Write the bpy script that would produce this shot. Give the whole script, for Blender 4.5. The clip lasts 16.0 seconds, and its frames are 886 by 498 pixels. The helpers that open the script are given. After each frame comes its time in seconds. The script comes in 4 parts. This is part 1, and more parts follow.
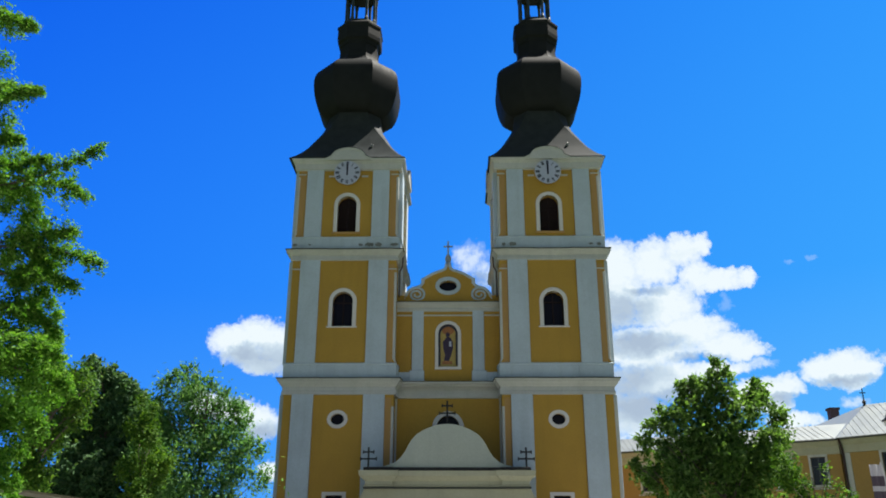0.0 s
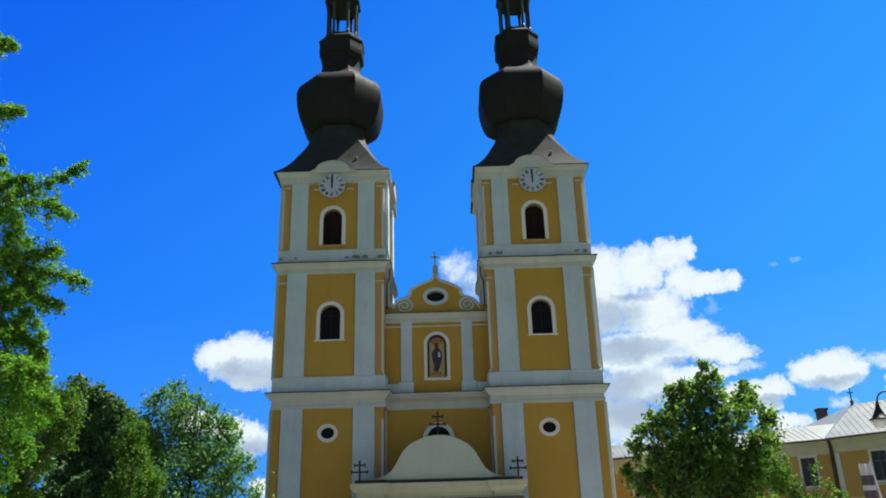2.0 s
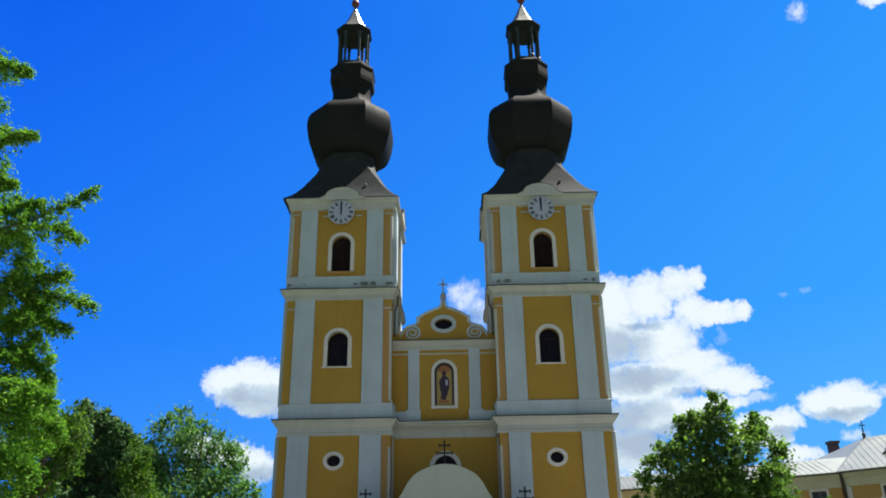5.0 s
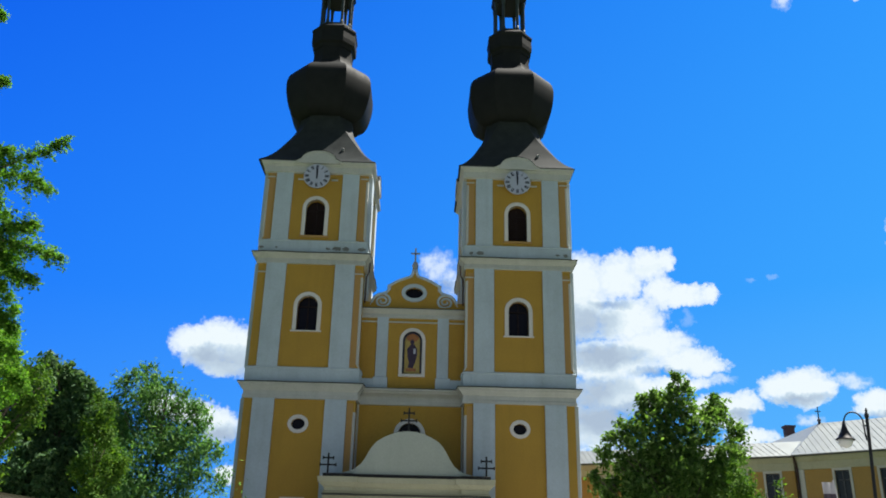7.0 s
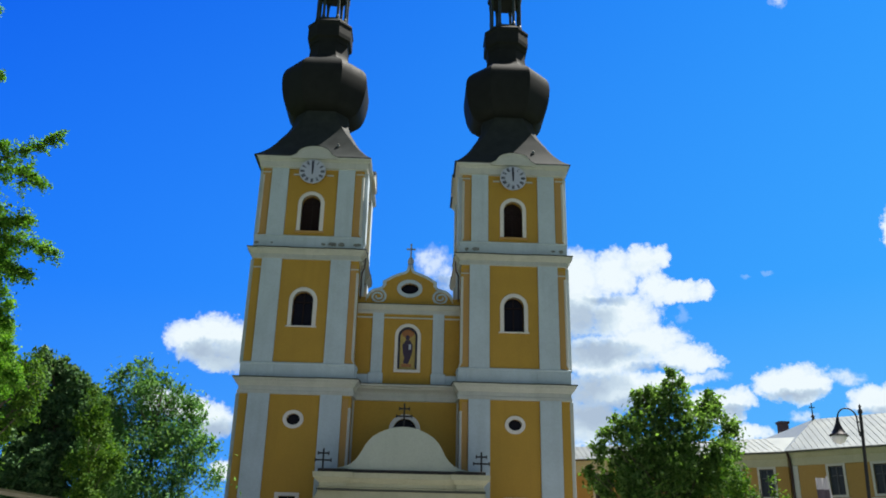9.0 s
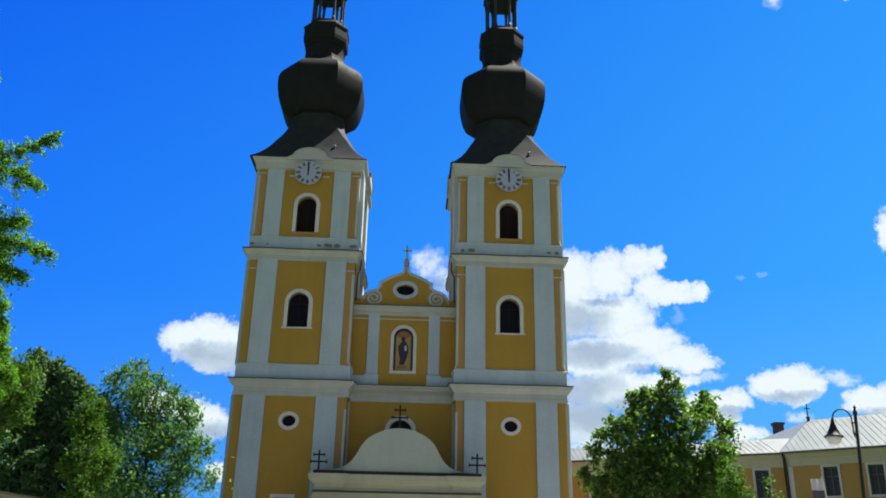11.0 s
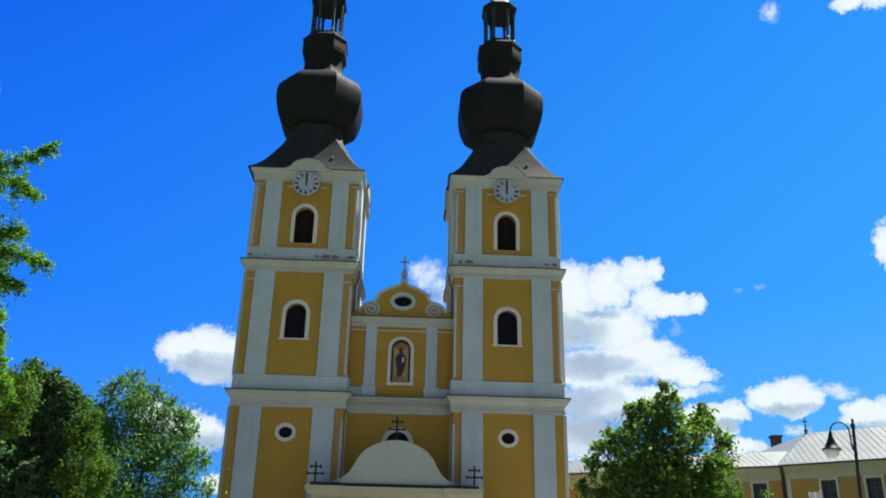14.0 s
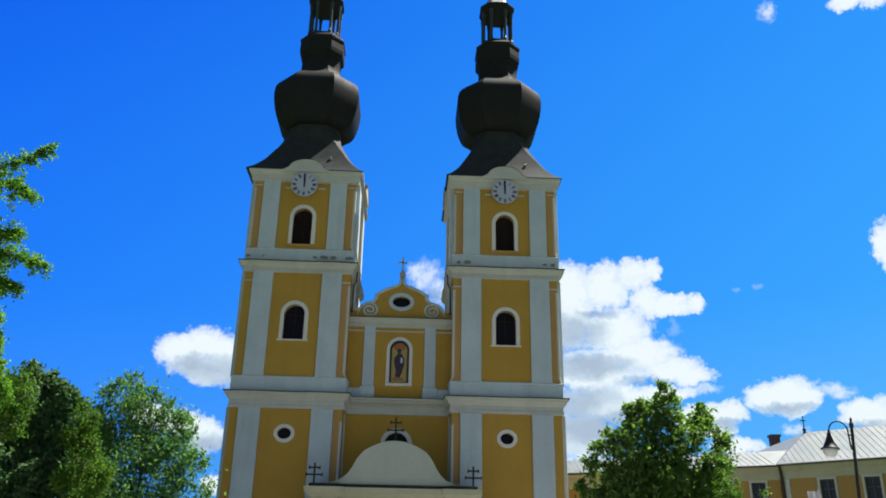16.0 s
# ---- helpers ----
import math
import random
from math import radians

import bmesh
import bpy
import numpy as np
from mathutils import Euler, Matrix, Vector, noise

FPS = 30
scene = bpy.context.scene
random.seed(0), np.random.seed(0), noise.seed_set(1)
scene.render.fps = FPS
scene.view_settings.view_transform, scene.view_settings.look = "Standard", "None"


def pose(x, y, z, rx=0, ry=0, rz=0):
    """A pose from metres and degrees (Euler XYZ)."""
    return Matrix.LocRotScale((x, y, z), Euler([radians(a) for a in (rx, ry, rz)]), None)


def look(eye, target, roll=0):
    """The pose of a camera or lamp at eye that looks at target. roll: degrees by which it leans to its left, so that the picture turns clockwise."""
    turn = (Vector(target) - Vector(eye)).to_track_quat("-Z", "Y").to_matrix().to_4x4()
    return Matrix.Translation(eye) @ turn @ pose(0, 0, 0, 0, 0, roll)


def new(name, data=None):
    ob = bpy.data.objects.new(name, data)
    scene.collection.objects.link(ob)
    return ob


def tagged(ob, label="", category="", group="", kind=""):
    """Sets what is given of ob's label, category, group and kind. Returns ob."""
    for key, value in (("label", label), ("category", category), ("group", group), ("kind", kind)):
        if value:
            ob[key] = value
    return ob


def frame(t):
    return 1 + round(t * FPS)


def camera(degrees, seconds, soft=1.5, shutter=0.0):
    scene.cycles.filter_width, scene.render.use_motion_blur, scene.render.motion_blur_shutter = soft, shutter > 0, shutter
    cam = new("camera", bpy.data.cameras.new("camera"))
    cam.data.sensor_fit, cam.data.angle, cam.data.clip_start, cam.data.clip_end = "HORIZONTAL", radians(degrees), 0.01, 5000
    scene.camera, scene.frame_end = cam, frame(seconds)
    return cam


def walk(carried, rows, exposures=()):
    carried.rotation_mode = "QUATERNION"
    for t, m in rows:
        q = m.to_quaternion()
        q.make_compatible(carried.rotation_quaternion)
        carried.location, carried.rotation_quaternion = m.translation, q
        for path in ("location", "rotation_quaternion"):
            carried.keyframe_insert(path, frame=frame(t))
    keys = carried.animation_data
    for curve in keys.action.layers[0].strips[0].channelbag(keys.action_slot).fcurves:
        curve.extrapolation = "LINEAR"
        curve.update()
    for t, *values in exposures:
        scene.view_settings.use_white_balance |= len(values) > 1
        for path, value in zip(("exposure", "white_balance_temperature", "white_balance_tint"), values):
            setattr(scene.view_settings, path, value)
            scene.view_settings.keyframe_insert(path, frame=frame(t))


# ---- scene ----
cam = camera(57.0, 16.0, soft=1.8)
EXPOSURE = 1.3
EYE = (0.0, 0.0, 1.6)
# seconds, yaw, pitch, roll of a camera turned by hand where it stands
TURNS = [
    (0.0, 1.09, 20.49, -0.13), (0.5, -0.52, 20.58, 0.21), (1.0, -1.02, 20.50, -0.06),
    (1.5, -0.70, 20.49, 1.10), (2.0, 0.69, 21.22, 1.48), (2.5, 0.96, 21.88, 1.36),
    (3.0, 1.43, 22.61, 1.15), (3.5, 1.80, 23.60, 0.70), (3.7, 1.45, 23.99, -0.16),
    (5.8, 0.85, 22.07, 1.28), (6.0, 0.80, 21.76, 0.81), (6.5, -0.80, 21.12, -1.62),
    (7.0, -1.74, 21.05, -1.18), (7.5, -1.95, 20.96, -1.53), (8.0, -1.71, 20.95, -1.29),
    (8.5, -1.96, 20.90, -1.77), (9.0, -2.08, 20.76, -1.20), (11.5, -2.46, 20.90, -0.99),
    (12.0, -2.53, 20.99, -0.48), (12.5, -2.73, 21.27, -0.88), (13.0, -2.66, 21.43, -1.09),
    (13.5, -2.54, 21.55, -1.00), (14.0, -2.57, 21.66, -1.22), (14.5, -2.47, 21.79, -0.99),
    (15.0, -2.56, 21.75, -1.16), (15.5, -2.64, 21.70, -1.18), (16.0, -2.62, 21.70, -1.01),
]
walk(cam, [(t, pose(*EYE, 90 + pitch, roll, yaw)) for t, yaw, pitch, roll in TURNS],
     exposures=[(0.0, EXPOSURE), (16.0, EXPOSURE)])

# ---- light ----
SUN_AZ, SUN_EL = 66.0, 64.0
world = bpy.data.worlds.new("sky")
scene.world = world
world.use_nodes = True
wn = world.node_tree.nodes
sky = wn.new("ShaderNodeTexSky")
sky.sky_type, sky.sun_disc = "NISHITA", False
sky.sun_elevation, sky.sun_rotation = radians(SUN_EL), radians(SUN_AZ)
world.node_tree.links.new(sky.outputs["Color"], wn["Background"].inputs["Color"])
wn["Background"].inputs["Strength"].default_value = 0.0295
sun_data = bpy.data.lights.new("sun", "SUN")
sun_data.energy, sun_data.angle, sun_data.color = 5.0, radians(0.53), (1.0, 0.95, 0.86)
sun = new("sun", sun_data)
sun_from = Vector((math.sin(radians(SUN_AZ)) * math.cos(radians(SUN_EL)),
                   math.cos(radians(SUN_AZ)) * math.cos(radians(SUN_EL)), math.sin(radians(SUN_EL))))
sun.matrix_world = look(sun_from * 200, (0, 0, 0))


# ---- materials ----
class Nodes:
    """Short hand for building a node material."""

    def __init__(self, name):
        self.mat = bpy.data.materials.new(name)
        self.mat.use_nodes = True
        self.tree = self.mat.node_tree
        self.bsdf = self.tree.nodes["Principled BSDF"]

    def add(self, kind, **values):
        n = self.tree.nodes.new(kind)
        for k, v in values.items():
            n.inputs[k.replace("_", " ")].default_value = v
        return n

    def link(self, a, b):
        self.tree.links.new(a, b)

    def coords(self, scale=(1, 1, 1), space="Object"):
        tc, mp = self.add("ShaderNodeTexCoord"), self.add("ShaderNodeMapping")
        self.link(tc.outputs[space], mp.inputs["Vector"])
        mp.inputs["Scale"].default_value = scale
        return mp.outputs["Vector"]

    def noise(self, vec, scale, detail=4, rough=0.6):
        n = self.add("ShaderNodeTexNoise", Scale=scale, Detail=detail, Roughness=rough)
        self.link(vec, n.inputs["Vector"])
        return n.outputs["Fac"]

    def ramp(self, fac, stops):
        r = self.add("ShaderNodeValToRGB")
        el = r.color_ramp.elements
        while len(el) < len(stops):
            el.new(0.5)
        for e, (p, c) in zip(el, stops):
            e.position, e.color = p, (*c, 1)
        self.link(fac, r.inputs["Fac"])
        return r.outputs["Color"]

    def mix(self, fac, a, b, blend="MIX"):
        m = self.add("ShaderNodeMix")
        m.data_type, m.blend_type = "RGBA", blend
        for sock, v in ((m.inputs["Factor"], fac), (m.inputs[6], a), (m.inputs[7], b)):
            if isinstance(v, (float, int)):
                sock.default_value = v
            elif isinstance(v, tuple):
                sock.default_value = (*v, 1)
            else:
                self.link(v, sock)
        return m.outputs[2]

    def math(self, op, a, b=0.0, c=0.0):
        m = self.add("ShaderNodeMath")
        m.operation = op
        for sock, v in zip(m.inputs, (a, b, c)):
            if isinstance(v, (float, int)):
                sock.default_value = v
            else:
                self.link(v, sock)
        return m.outputs[0]

    def bump(self, height, strength, distance=0.01):
        b = self.add("ShaderNodeBump", Strength=strength, Distance=distance)
        self.link(height, b.inputs["Height"])
        self.link(b.outputs["Normal"], self.bsdf.inputs["Normal"])


def plaster(name, base, dirt, amount=0.35):
    n = Nodes(name)
    v = n.coords()
    streaks = n.noise(n.coords((1.6, 1.6, 0.16)), 1.0, 6)
    blotch = n.noise(v, 0.45, 5)
    grain = n.noise(v, 9.0, 5)
    c = n.mix(n.math("MULTIPLY", n.ramp(blotch, [(0.38, (0, 0, 0)), (0.7, (1, 1, 1))]), amount), base, dirt)
    c = n.mix(n.math("MULTIPLY", n.ramp(streaks, [(0.5, (0, 0, 0)), (0.75, (1, 1, 1))]), amount), c, dirt)
    c = n.mix(0.25, c, n.ramp(grain, [(0.3, (0.55, 0.55, 0.55)), (0.7, (1, 1, 1))]), "MULTIPLY")
    n.link(c, n.bsdf.inputs["Base Color"])
    n.bsdf.inputs["Roughness"].default_value = 0.92
    n.bsdf.inputs["Specular IOR Level"].default_value = 0.2
    n.bump(n.noise(v, 14.0, 8), 0.35, 0.02)
    return n.mat


def plain(name, base, rough=0.6, metal=0.0, vary=0.25, scale=3.0, bump=0.15, gloss=0.5):
    n = Nodes(name)
    v = n.coords()
    f = n.noise(v, scale, 6)
    c = n.mix(vary, base, n.ramp(f, [(0.25, tuple(x * 0.45 for x in base)), (0.75, tuple(min(1, x * 1.35) for x in base))]))
    n.link(c, n.bsdf.inputs["Base Color"])
    n.link(n.ramp(f, [(0.3, (rough - 0.08,) * 3), (0.7, (min(1, rough + 0.08),) * 3)]), n.bsdf.inputs["Roughness"])
    n.bsdf.inputs["Metallic"].default_value = metal
    n.bsdf.inputs["Specular IOR Level"].default_value = gloss
    if bump:
        n.bump(n.noise(v, scale * 6, 4), bump, 0.02)
    return n.mat


def leafy(name, stops, through_light=0.35):
    n = Nodes(name)
    g = n.add("ShaderNodeNewGeometry")
    big = n.noise(n.coords(), 0.5, 3)
    f = n.math("ADD", n.math("MULTIPLY", g.outputs["Random Per Island"], 0.6), n.math("MULTIPLY", big, 0.4))
    c = n.ramp(f, stops)
    n.link(c, n.bsdf.inputs["Base Color"])
    n.bsdf.inputs["Roughness"].default_value = 0.6
    n.bsdf.inputs["Specular IOR Level"].default_value = 0.15
    tr = n.add("ShaderNodeBsdfTranslucent")
    n.link(n.mix(1.0, c, (0.92, 1.0, 0.42), "MULTIPLY"), tr.inputs["Color"])
    mx = n.add("ShaderNodeMixShader", Fac=through_light)
    n.link(n.bsdf.outputs["BSDF"], mx.inputs[1])
    n.link(tr.outputs["BSDF"], mx.inputs[2])
    n.link(mx.outputs["Shader"], n.tree.nodes["Material Output"].inputs["Surface"])
    return n.mat


OCHRE = plaster("ochre_plaster", (0.455, 0.282, 0.055), (0.34, 0.205, 0.048))
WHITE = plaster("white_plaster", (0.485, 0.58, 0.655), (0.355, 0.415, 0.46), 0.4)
TRIM = plaster("pinkish_white_plaster", (0.70, 0.68, 0.66), (0.5, 0.47, 0.45), 0.2)
DUSKY = plaster("dusky_ochre_plaster", (0.45, 0.275, 0.10), (0.34, 0.21, 0.09))
STONE = plaster("pale_grey_stone", (0.34, 0.37, 0.40), (0.24, 0.26, 0.28))
LIME = plaster("greenish_limewash", (0.435, 0.485, 0.43), (0.33, 0.37, 0.325), 0.3)
DULL_CREAM = plaster("dull_cream_plaster", (0.44, 0.45, 0.335), (0.33, 0.335, 0.25), 0.5)
DULL_OCHRE = plaster("pale_ochre_plaster", (0.365, 0.245, 0.085), (0.30, 0.20, 0.075), 0.3)
CREAM = plaster("cream_plaster", (0.515, 0.535, 0.515), (0.345, 0.36, 0.35), 0.35)
FLASH = plain("lead_flashing", (0.055, 0.065, 0.055), 0.6, 0.2)
TIN = plain("dark_tin_roof", (0.0185, 0.0205, 0.021), 0.66, 0.0, 0.5, 1.2, 0.25, 0.07)
# a lighter grey than the bulbs' tin, for the flared roofs below them
GREY_TIN = plain("lighter_grey_tin", (0.033, 0.039, 0.040), 0.62, 0.0, 0.5, 1.5, 0.25, 0.04)
COPPER = plain("dark_green_copper", (0.028, 0.042, 0.036), 0.5, 0.2, 0.4, 4.0)
PALE_TIN = plain("pale_tin", (0.19, 0.20, 0.19), 0.45, 0.4)
GOLD = plain("rusty_gilded_metal", (0.17, 0.05, 0.04), 0.5, 0.5)
IRON = plain("black_iron", (0.018, 0.018, 0.02), 0.5, 0.4)
RUST = plain("red_brown_painted_pipe", (0.046, 0.022, 0.021), 0.5, 0.2)
DARKWOOD = plain("dark_stained_wood", (0.016, 0.008, 0.008), 0.6, 0.0, 0.6, 5.0, 0.15, 0.2)
GLASS = plain("dark_window_glass", (0.010, 0.009, 0.015), 0.15, 0.0, 0.3, 2.0, 0.0, 0.12)
WING_GLASS = plain("blue_grey_window_glass", (0.020, 0.026, 0.040), 0.12, 0.0, 0.4, 1.0, 0.0, 0.35)
WING_FRAME = plain("blue_grey_window_frame", (0.045, 0.055, 0.072), 0.5, 0.0, 0.2, 3.0)
DIAL = plain("enamel_dial", (0.42, 0.46, 0.565), 0.4, 0.0, 0.12, 6.0, 0.0)
INK = plain("black_enamel", (0.012, 0.014, 0.03), 0.4, 0.0, 0.1, 3.0, 0.0)
ICON_GOLD = plain("gold_mosaic", (0.42, 0.31, 0.085), 0.5, 0.1, 0.5, 5.0)
ICON_ROBE = plain("violet_mosaic", (0.035, 0.02, 0.05), 0.6, 0.0, 0.6, 5.0)
ICON_WARM = plain("russet_mosaic", (0.34, 0.14, 0.05), 0.6, 0.0, 0.6, 5.0)
ROOF_TIN = plain("zinc_sheet_roof", (0.21, 0.235, 0.228), 0.5, 0.2, 0.25, 0.8)
SEAM = plain("zinc_seam", (0.15, 0.165, 0.16), 0.55, 0.2)
BRICK = plain("red_brick", (0.052, 0.032, 0.045), 0.8, 0.0, 0.5, 6.0)
CANVAS = plain("olive_beige_canvas", (0.13, 0.125, 0.07), 0.85, 0.0, 0.2, 2.0)
CLOTH_WHITE = plain("white_cloth", (0.50, 0.49, 0.51), 0.8, 0.0, 0.15, 3.0)
CLOTH_DARK = plain("dark_cloth", (0.09, 0.07, 0.09), 0.8, 0.0, 0.2, 3.0)
BARK = plain("bark", (0.10, 0.08, 0.06), 0.9, 0.0, 0.6, 8.0, 0.6)
LAMP_GLASS = plain("frosted_lamp_glass", (0.62, 0.64, 0.62), 0.3, 0.0, 0.1, 3.0, 0.0)


# ---- mesh helpers ----
def part(name, bm, material, parent=None, label="", smooth=False):
    bmesh.ops.recalc_face_normals(bm, faces=bm.faces)
    me = bpy.data.meshes.new(name)
    bm.to_mesh(me)
    bm.free()
    for m in material if isinstance(material, (list, tuple)) else [material]:
        me.materials.append(m)
    if smooth:
        me.polygons.foreach_set("use_smooth", [True] * len(me.polygons))
    ob = new(name, me)
    ob.parent = parent
    if label:
        tagged(ob, label)
    return ob


def box(bm, x0, x1, y0, y1, z0, z1):
    bmesh.ops.create_cube(bm, size=1, matrix=Matrix.LocRotScale(((x0 + x1) / 2, (y0 + y1) / 2, (z0 + z1) / 2), None,
                                                                (abs(x1 - x0), abs(y1 - y0), abs(z1 - z0))))
    return bm


def soft_box(x0, x1, y0, y1, z0, z1, r=0.02):
    bm = box(bmesh.new(), x0, x1, y0, y1, z0, z1)
    bmesh.ops.bevel(bm, geom=bm.edges[:], offset=r, segments=1, affect="EDGES")
    return bm


def prism(bm, pts, y0, y1):
    """A closed outline in x and z, drawn out from y0 to y1."""
    a = [bm.verts.new((x, y0, z)) for x, z in pts]
    b = [bm.verts.new((x, y1, z)) for x, z in pts]
    bm.faces.new(a)
    bm.faces.new(b[::-1])
    for i in range(len(pts)):
        j = (i + 1) % len(pts)
        bm.faces.new((a[i], b[i], b[j], a[j]))
    return bm


def panel(outer, holes, y0, y1):
    """A wall slab with real openings through it."""
    bm = bmesh.new()
    for loop in (outer, *holes):
        vs = [bm.verts.new((x, y0, z)) for x, z in loop]
        for i in range(len(vs)):
            bm.edges.new((vs[i], vs[(i + 1) % len(vs)]))
    bmesh.ops.triangle_fill(bm, use_beauty=True, use_dissolve=False, edges=bm.edges[:])
    out = bmesh.ops.extrude_face_region(bm, geom=bm.faces[:])
    bmesh.ops.translate(bm, vec=(0, y1 - y0, 0), verts=[v for v in out["geom"] if isinstance(v, bmesh.types.BMVert)])
    return bm


def rect(x0, x1, z0, z1):
    return [(x0, z0), (x1, z0), (x1, z1), (x0, z1)]


def arch(cx, half, z0, spring, rise=None, n=14):
    rise = half if rise is None else rise
    top = [(cx + half * math.cos(math.pi * i / n), spring + rise * math.sin(math.pi * i / n)) for i in range(n + 1)]
    return [(cx - half, z0), (cx + half, z0)] + top


def oval(cx, cz, a, b, n=28):
    return [(cx + a * math.cos(2 * math.pi * i / n), cz + b * math.sin(2 * math.pi * i / n)) for i in range(n)]


def offset_plan(plan, d):
    """A right-angled plan, counter-clockwise, grown outwards by d."""
    out, n = [], len(plan)
    for i in range(n):
        (ax, ay), (bx, by), (cx, cy) = plan[i - 1], plan[i], plan[(i + 1) % n]
        shift = [0.0, 0.0]
        for (px, py), (qx, qy) in (((ax, ay), (bx, by)), ((bx, by), (cx, cy))):
            ln = math.hypot(qx - px, qy - py)
            nx, ny = (qy - py) / ln, -(qx - px) / ln
            if abs(nx) > 0.5:
                shift[0] = nx * d
            else:
                shift[1] = ny * d
        out.append((bx + shift[0], by + shift[1]))
    return out


def sweep(plan, profile):
    """A moulding round a plan: profile is a list of (outward, z)."""
    bm = bmesh.new()
    rings = [[bm.verts.new((x, y, z)) for x, y in offset_plan(plan, d)] for d, z in profile]
    n = len(plan)
    for a, b in zip(rings, rings[1:]):
        for i in range(n):
            bm.faces.new((a[i], a[(i + 1) % n], b[(i + 1) % n], b[i]))
    for ring in (rings[0], rings[-1]):
        es = [bm.edges.get((ring[i], ring[(i + 1) % n])) for i in range(n)]
        bmesh.ops.triangle_fill(bm, use_beauty=True, edges=es)
    return bm


def loft(sections, cap=True):
    bm = bmesh.new()
    rings = [[bm.verts.new(p) for p in s] for s in sections]
    n = len(rings[0])
    for a, b in zip(rings, rings[1:]):
        for i in range(n):
            bm.faces.new((a[i], a[(i + 1) % n], b[(i + 1) % n], b[i]))
    if cap:
        bm.faces.new(rings[0][::-1])
        bm.faces.new(rings[-1])
    return bm


def lathe(bm, cx, cy, profile, n=16):
    rings = [[bm.verts.new((cx + r * math.cos(2 * math.pi * i / n), cy + r * math.sin(2 * math.pi * i / n), z)) for i in range(n)]
             for r, z in profile]
    for a, b in zip(rings, rings[1:]):
        for i in range(n):
            bm.faces.new((a[i], a[(i + 1) % n], b[(i + 1) % n], b[i]))
    bm.faces.new(rings[0][::-1])
    bm.faces.new(rings[-1])
    return bm


def tube(bm, pts, radii, n=8):
    pts = [Vector(p) for p in pts]
    rings = []
    for i, p in enumerate(pts):
        d = (pts[min(i + 1, len(pts) - 1)] - pts[max(i - 1, 0)]).normalized()
        u = d.cross(Vector((0.31, 0.9, 0.17))).normalized()
        w = d.cross(u)
        rings.append([bm.verts.new(p + (u * math.cos(2 * math.pi * k / n) + w * math.sin(2 * math.pi * k / n)) * radii[i])
                      for k in range(n)])
    for a, b in zip(rings, rings[1:]):
        for i in range(n):
            bm.faces.new((a[i], a[(i + 1) % n], b[(i + 1) % n], b[i]))
    bm.faces.new(rings[0][::-1])
    bm.faces.new(rings[-1])
    return bm


# ---- ground and sky ----
def build_ground():
    bm = bmesh.new()
    rings = [[bm.verts.new((r * math.cos(2 * math.pi * i / 64), r * math.sin(2 * math.pi * i / 64), 0)) for i in range(64)]
             for r in (5, 20, 60, 150, 500, 3000)]
    bm.faces.new(rings[0])
    for a, b in zip(rings, rings[1:]):
        for i in range(64):
            bm.faces.new((a[i], b[i], b[(i + 1) % 64], a[(i + 1) % 64]))
    n = Nodes("paved_square_and_grass")
    v = n.coords()
    bk = n.add("ShaderNodeTexBrick", Scale=2.5, Color1=(0.245, 0.24, 0.225, 1), Color2=(0.21, 0.205, 0.195, 1), Mortar=(0.12, 0.12, 0.115, 1))
    n.link(v, bk.inputs["Vector"])
    grass = n.ramp(n.noise(v, 0.8, 8), [(0.3, (0.035, 0.065, 0.018)), (0.7, (0.07, 0.10, 0.03))])
    sep = n.add("ShaderNodeSeparateXYZ")
    n.link(v, sep.inputs[0])
    lawn = n.math("GREATER_THAN", n.math("ABSOLUTE", sep.outputs["X"]), 21.0)
    worn = n.mix(0.5, bk.outputs["Color"], n.ramp(n.noise(v, 0.7, 6), [(0.3, (0.78, 0.77, 0.75)), (0.7, (1.2, 1.2, 1.2))]), "MULTIPLY")
    n.link(n.mix(lawn, worn, grass), n.bsdf.inputs["Base Color"])
    n.bsdf.inputs["Roughness"].default_value = 0.9
    n.bump(n.noise(v, 6.0, 6), 0.4, 0.03)
    tagged(part("ground", bm, n.mat), "pale paved square with grass at its sides", "ground", kind="structure")


# azimuth, elevation, half width, half height, in degrees
CUMULUS = [
    (11.3, 16.6, 2.6, 2.4), (11.5, 18.6, 2.4, 2.3), (14.2, 18.9, 2.0, 1.8), (16.4, 19.6, 1.6, 1.2), (17.4, 19.9, 0.9, 0.8), (17.0, 17.8, 1.4, 1.3), (18.4, 17.4, 2.5, 0.8), (20.3, 17.45, 0.8, 0.7), (14.6, 15.95, 3.0, 1.9),
    (16.0, 14.2, 3.4, 1.3), (18.2, 13.1, 2.4, 1.0), (19.6, 12.6, 1.8, 0.7), (13.2, 13.1, 4.0, 1.8), (13.9, 11.0, 4.4, 1.4), (17.7, 11.5, 2.4, 0.65), (12.1, 8.8, 2.4, 2.0),
    (21.4, 10.05, 1.7, 0.95), (20.9, 9.2, 1.5, 0.8), (19.7, 9.75, 1.8, 1.1), (22.0, 8.06, 2.0, 0.6), (-14.0, 13.9, 2.5, 1.5), (-15.8, 13.7, 1.8, 1.2), (-12.75, 13.2, 2.0, 1.9), (-15.0, 12.8, 1.8, 1.0), (-13.9, 12.1, 1.8, 0.8)]
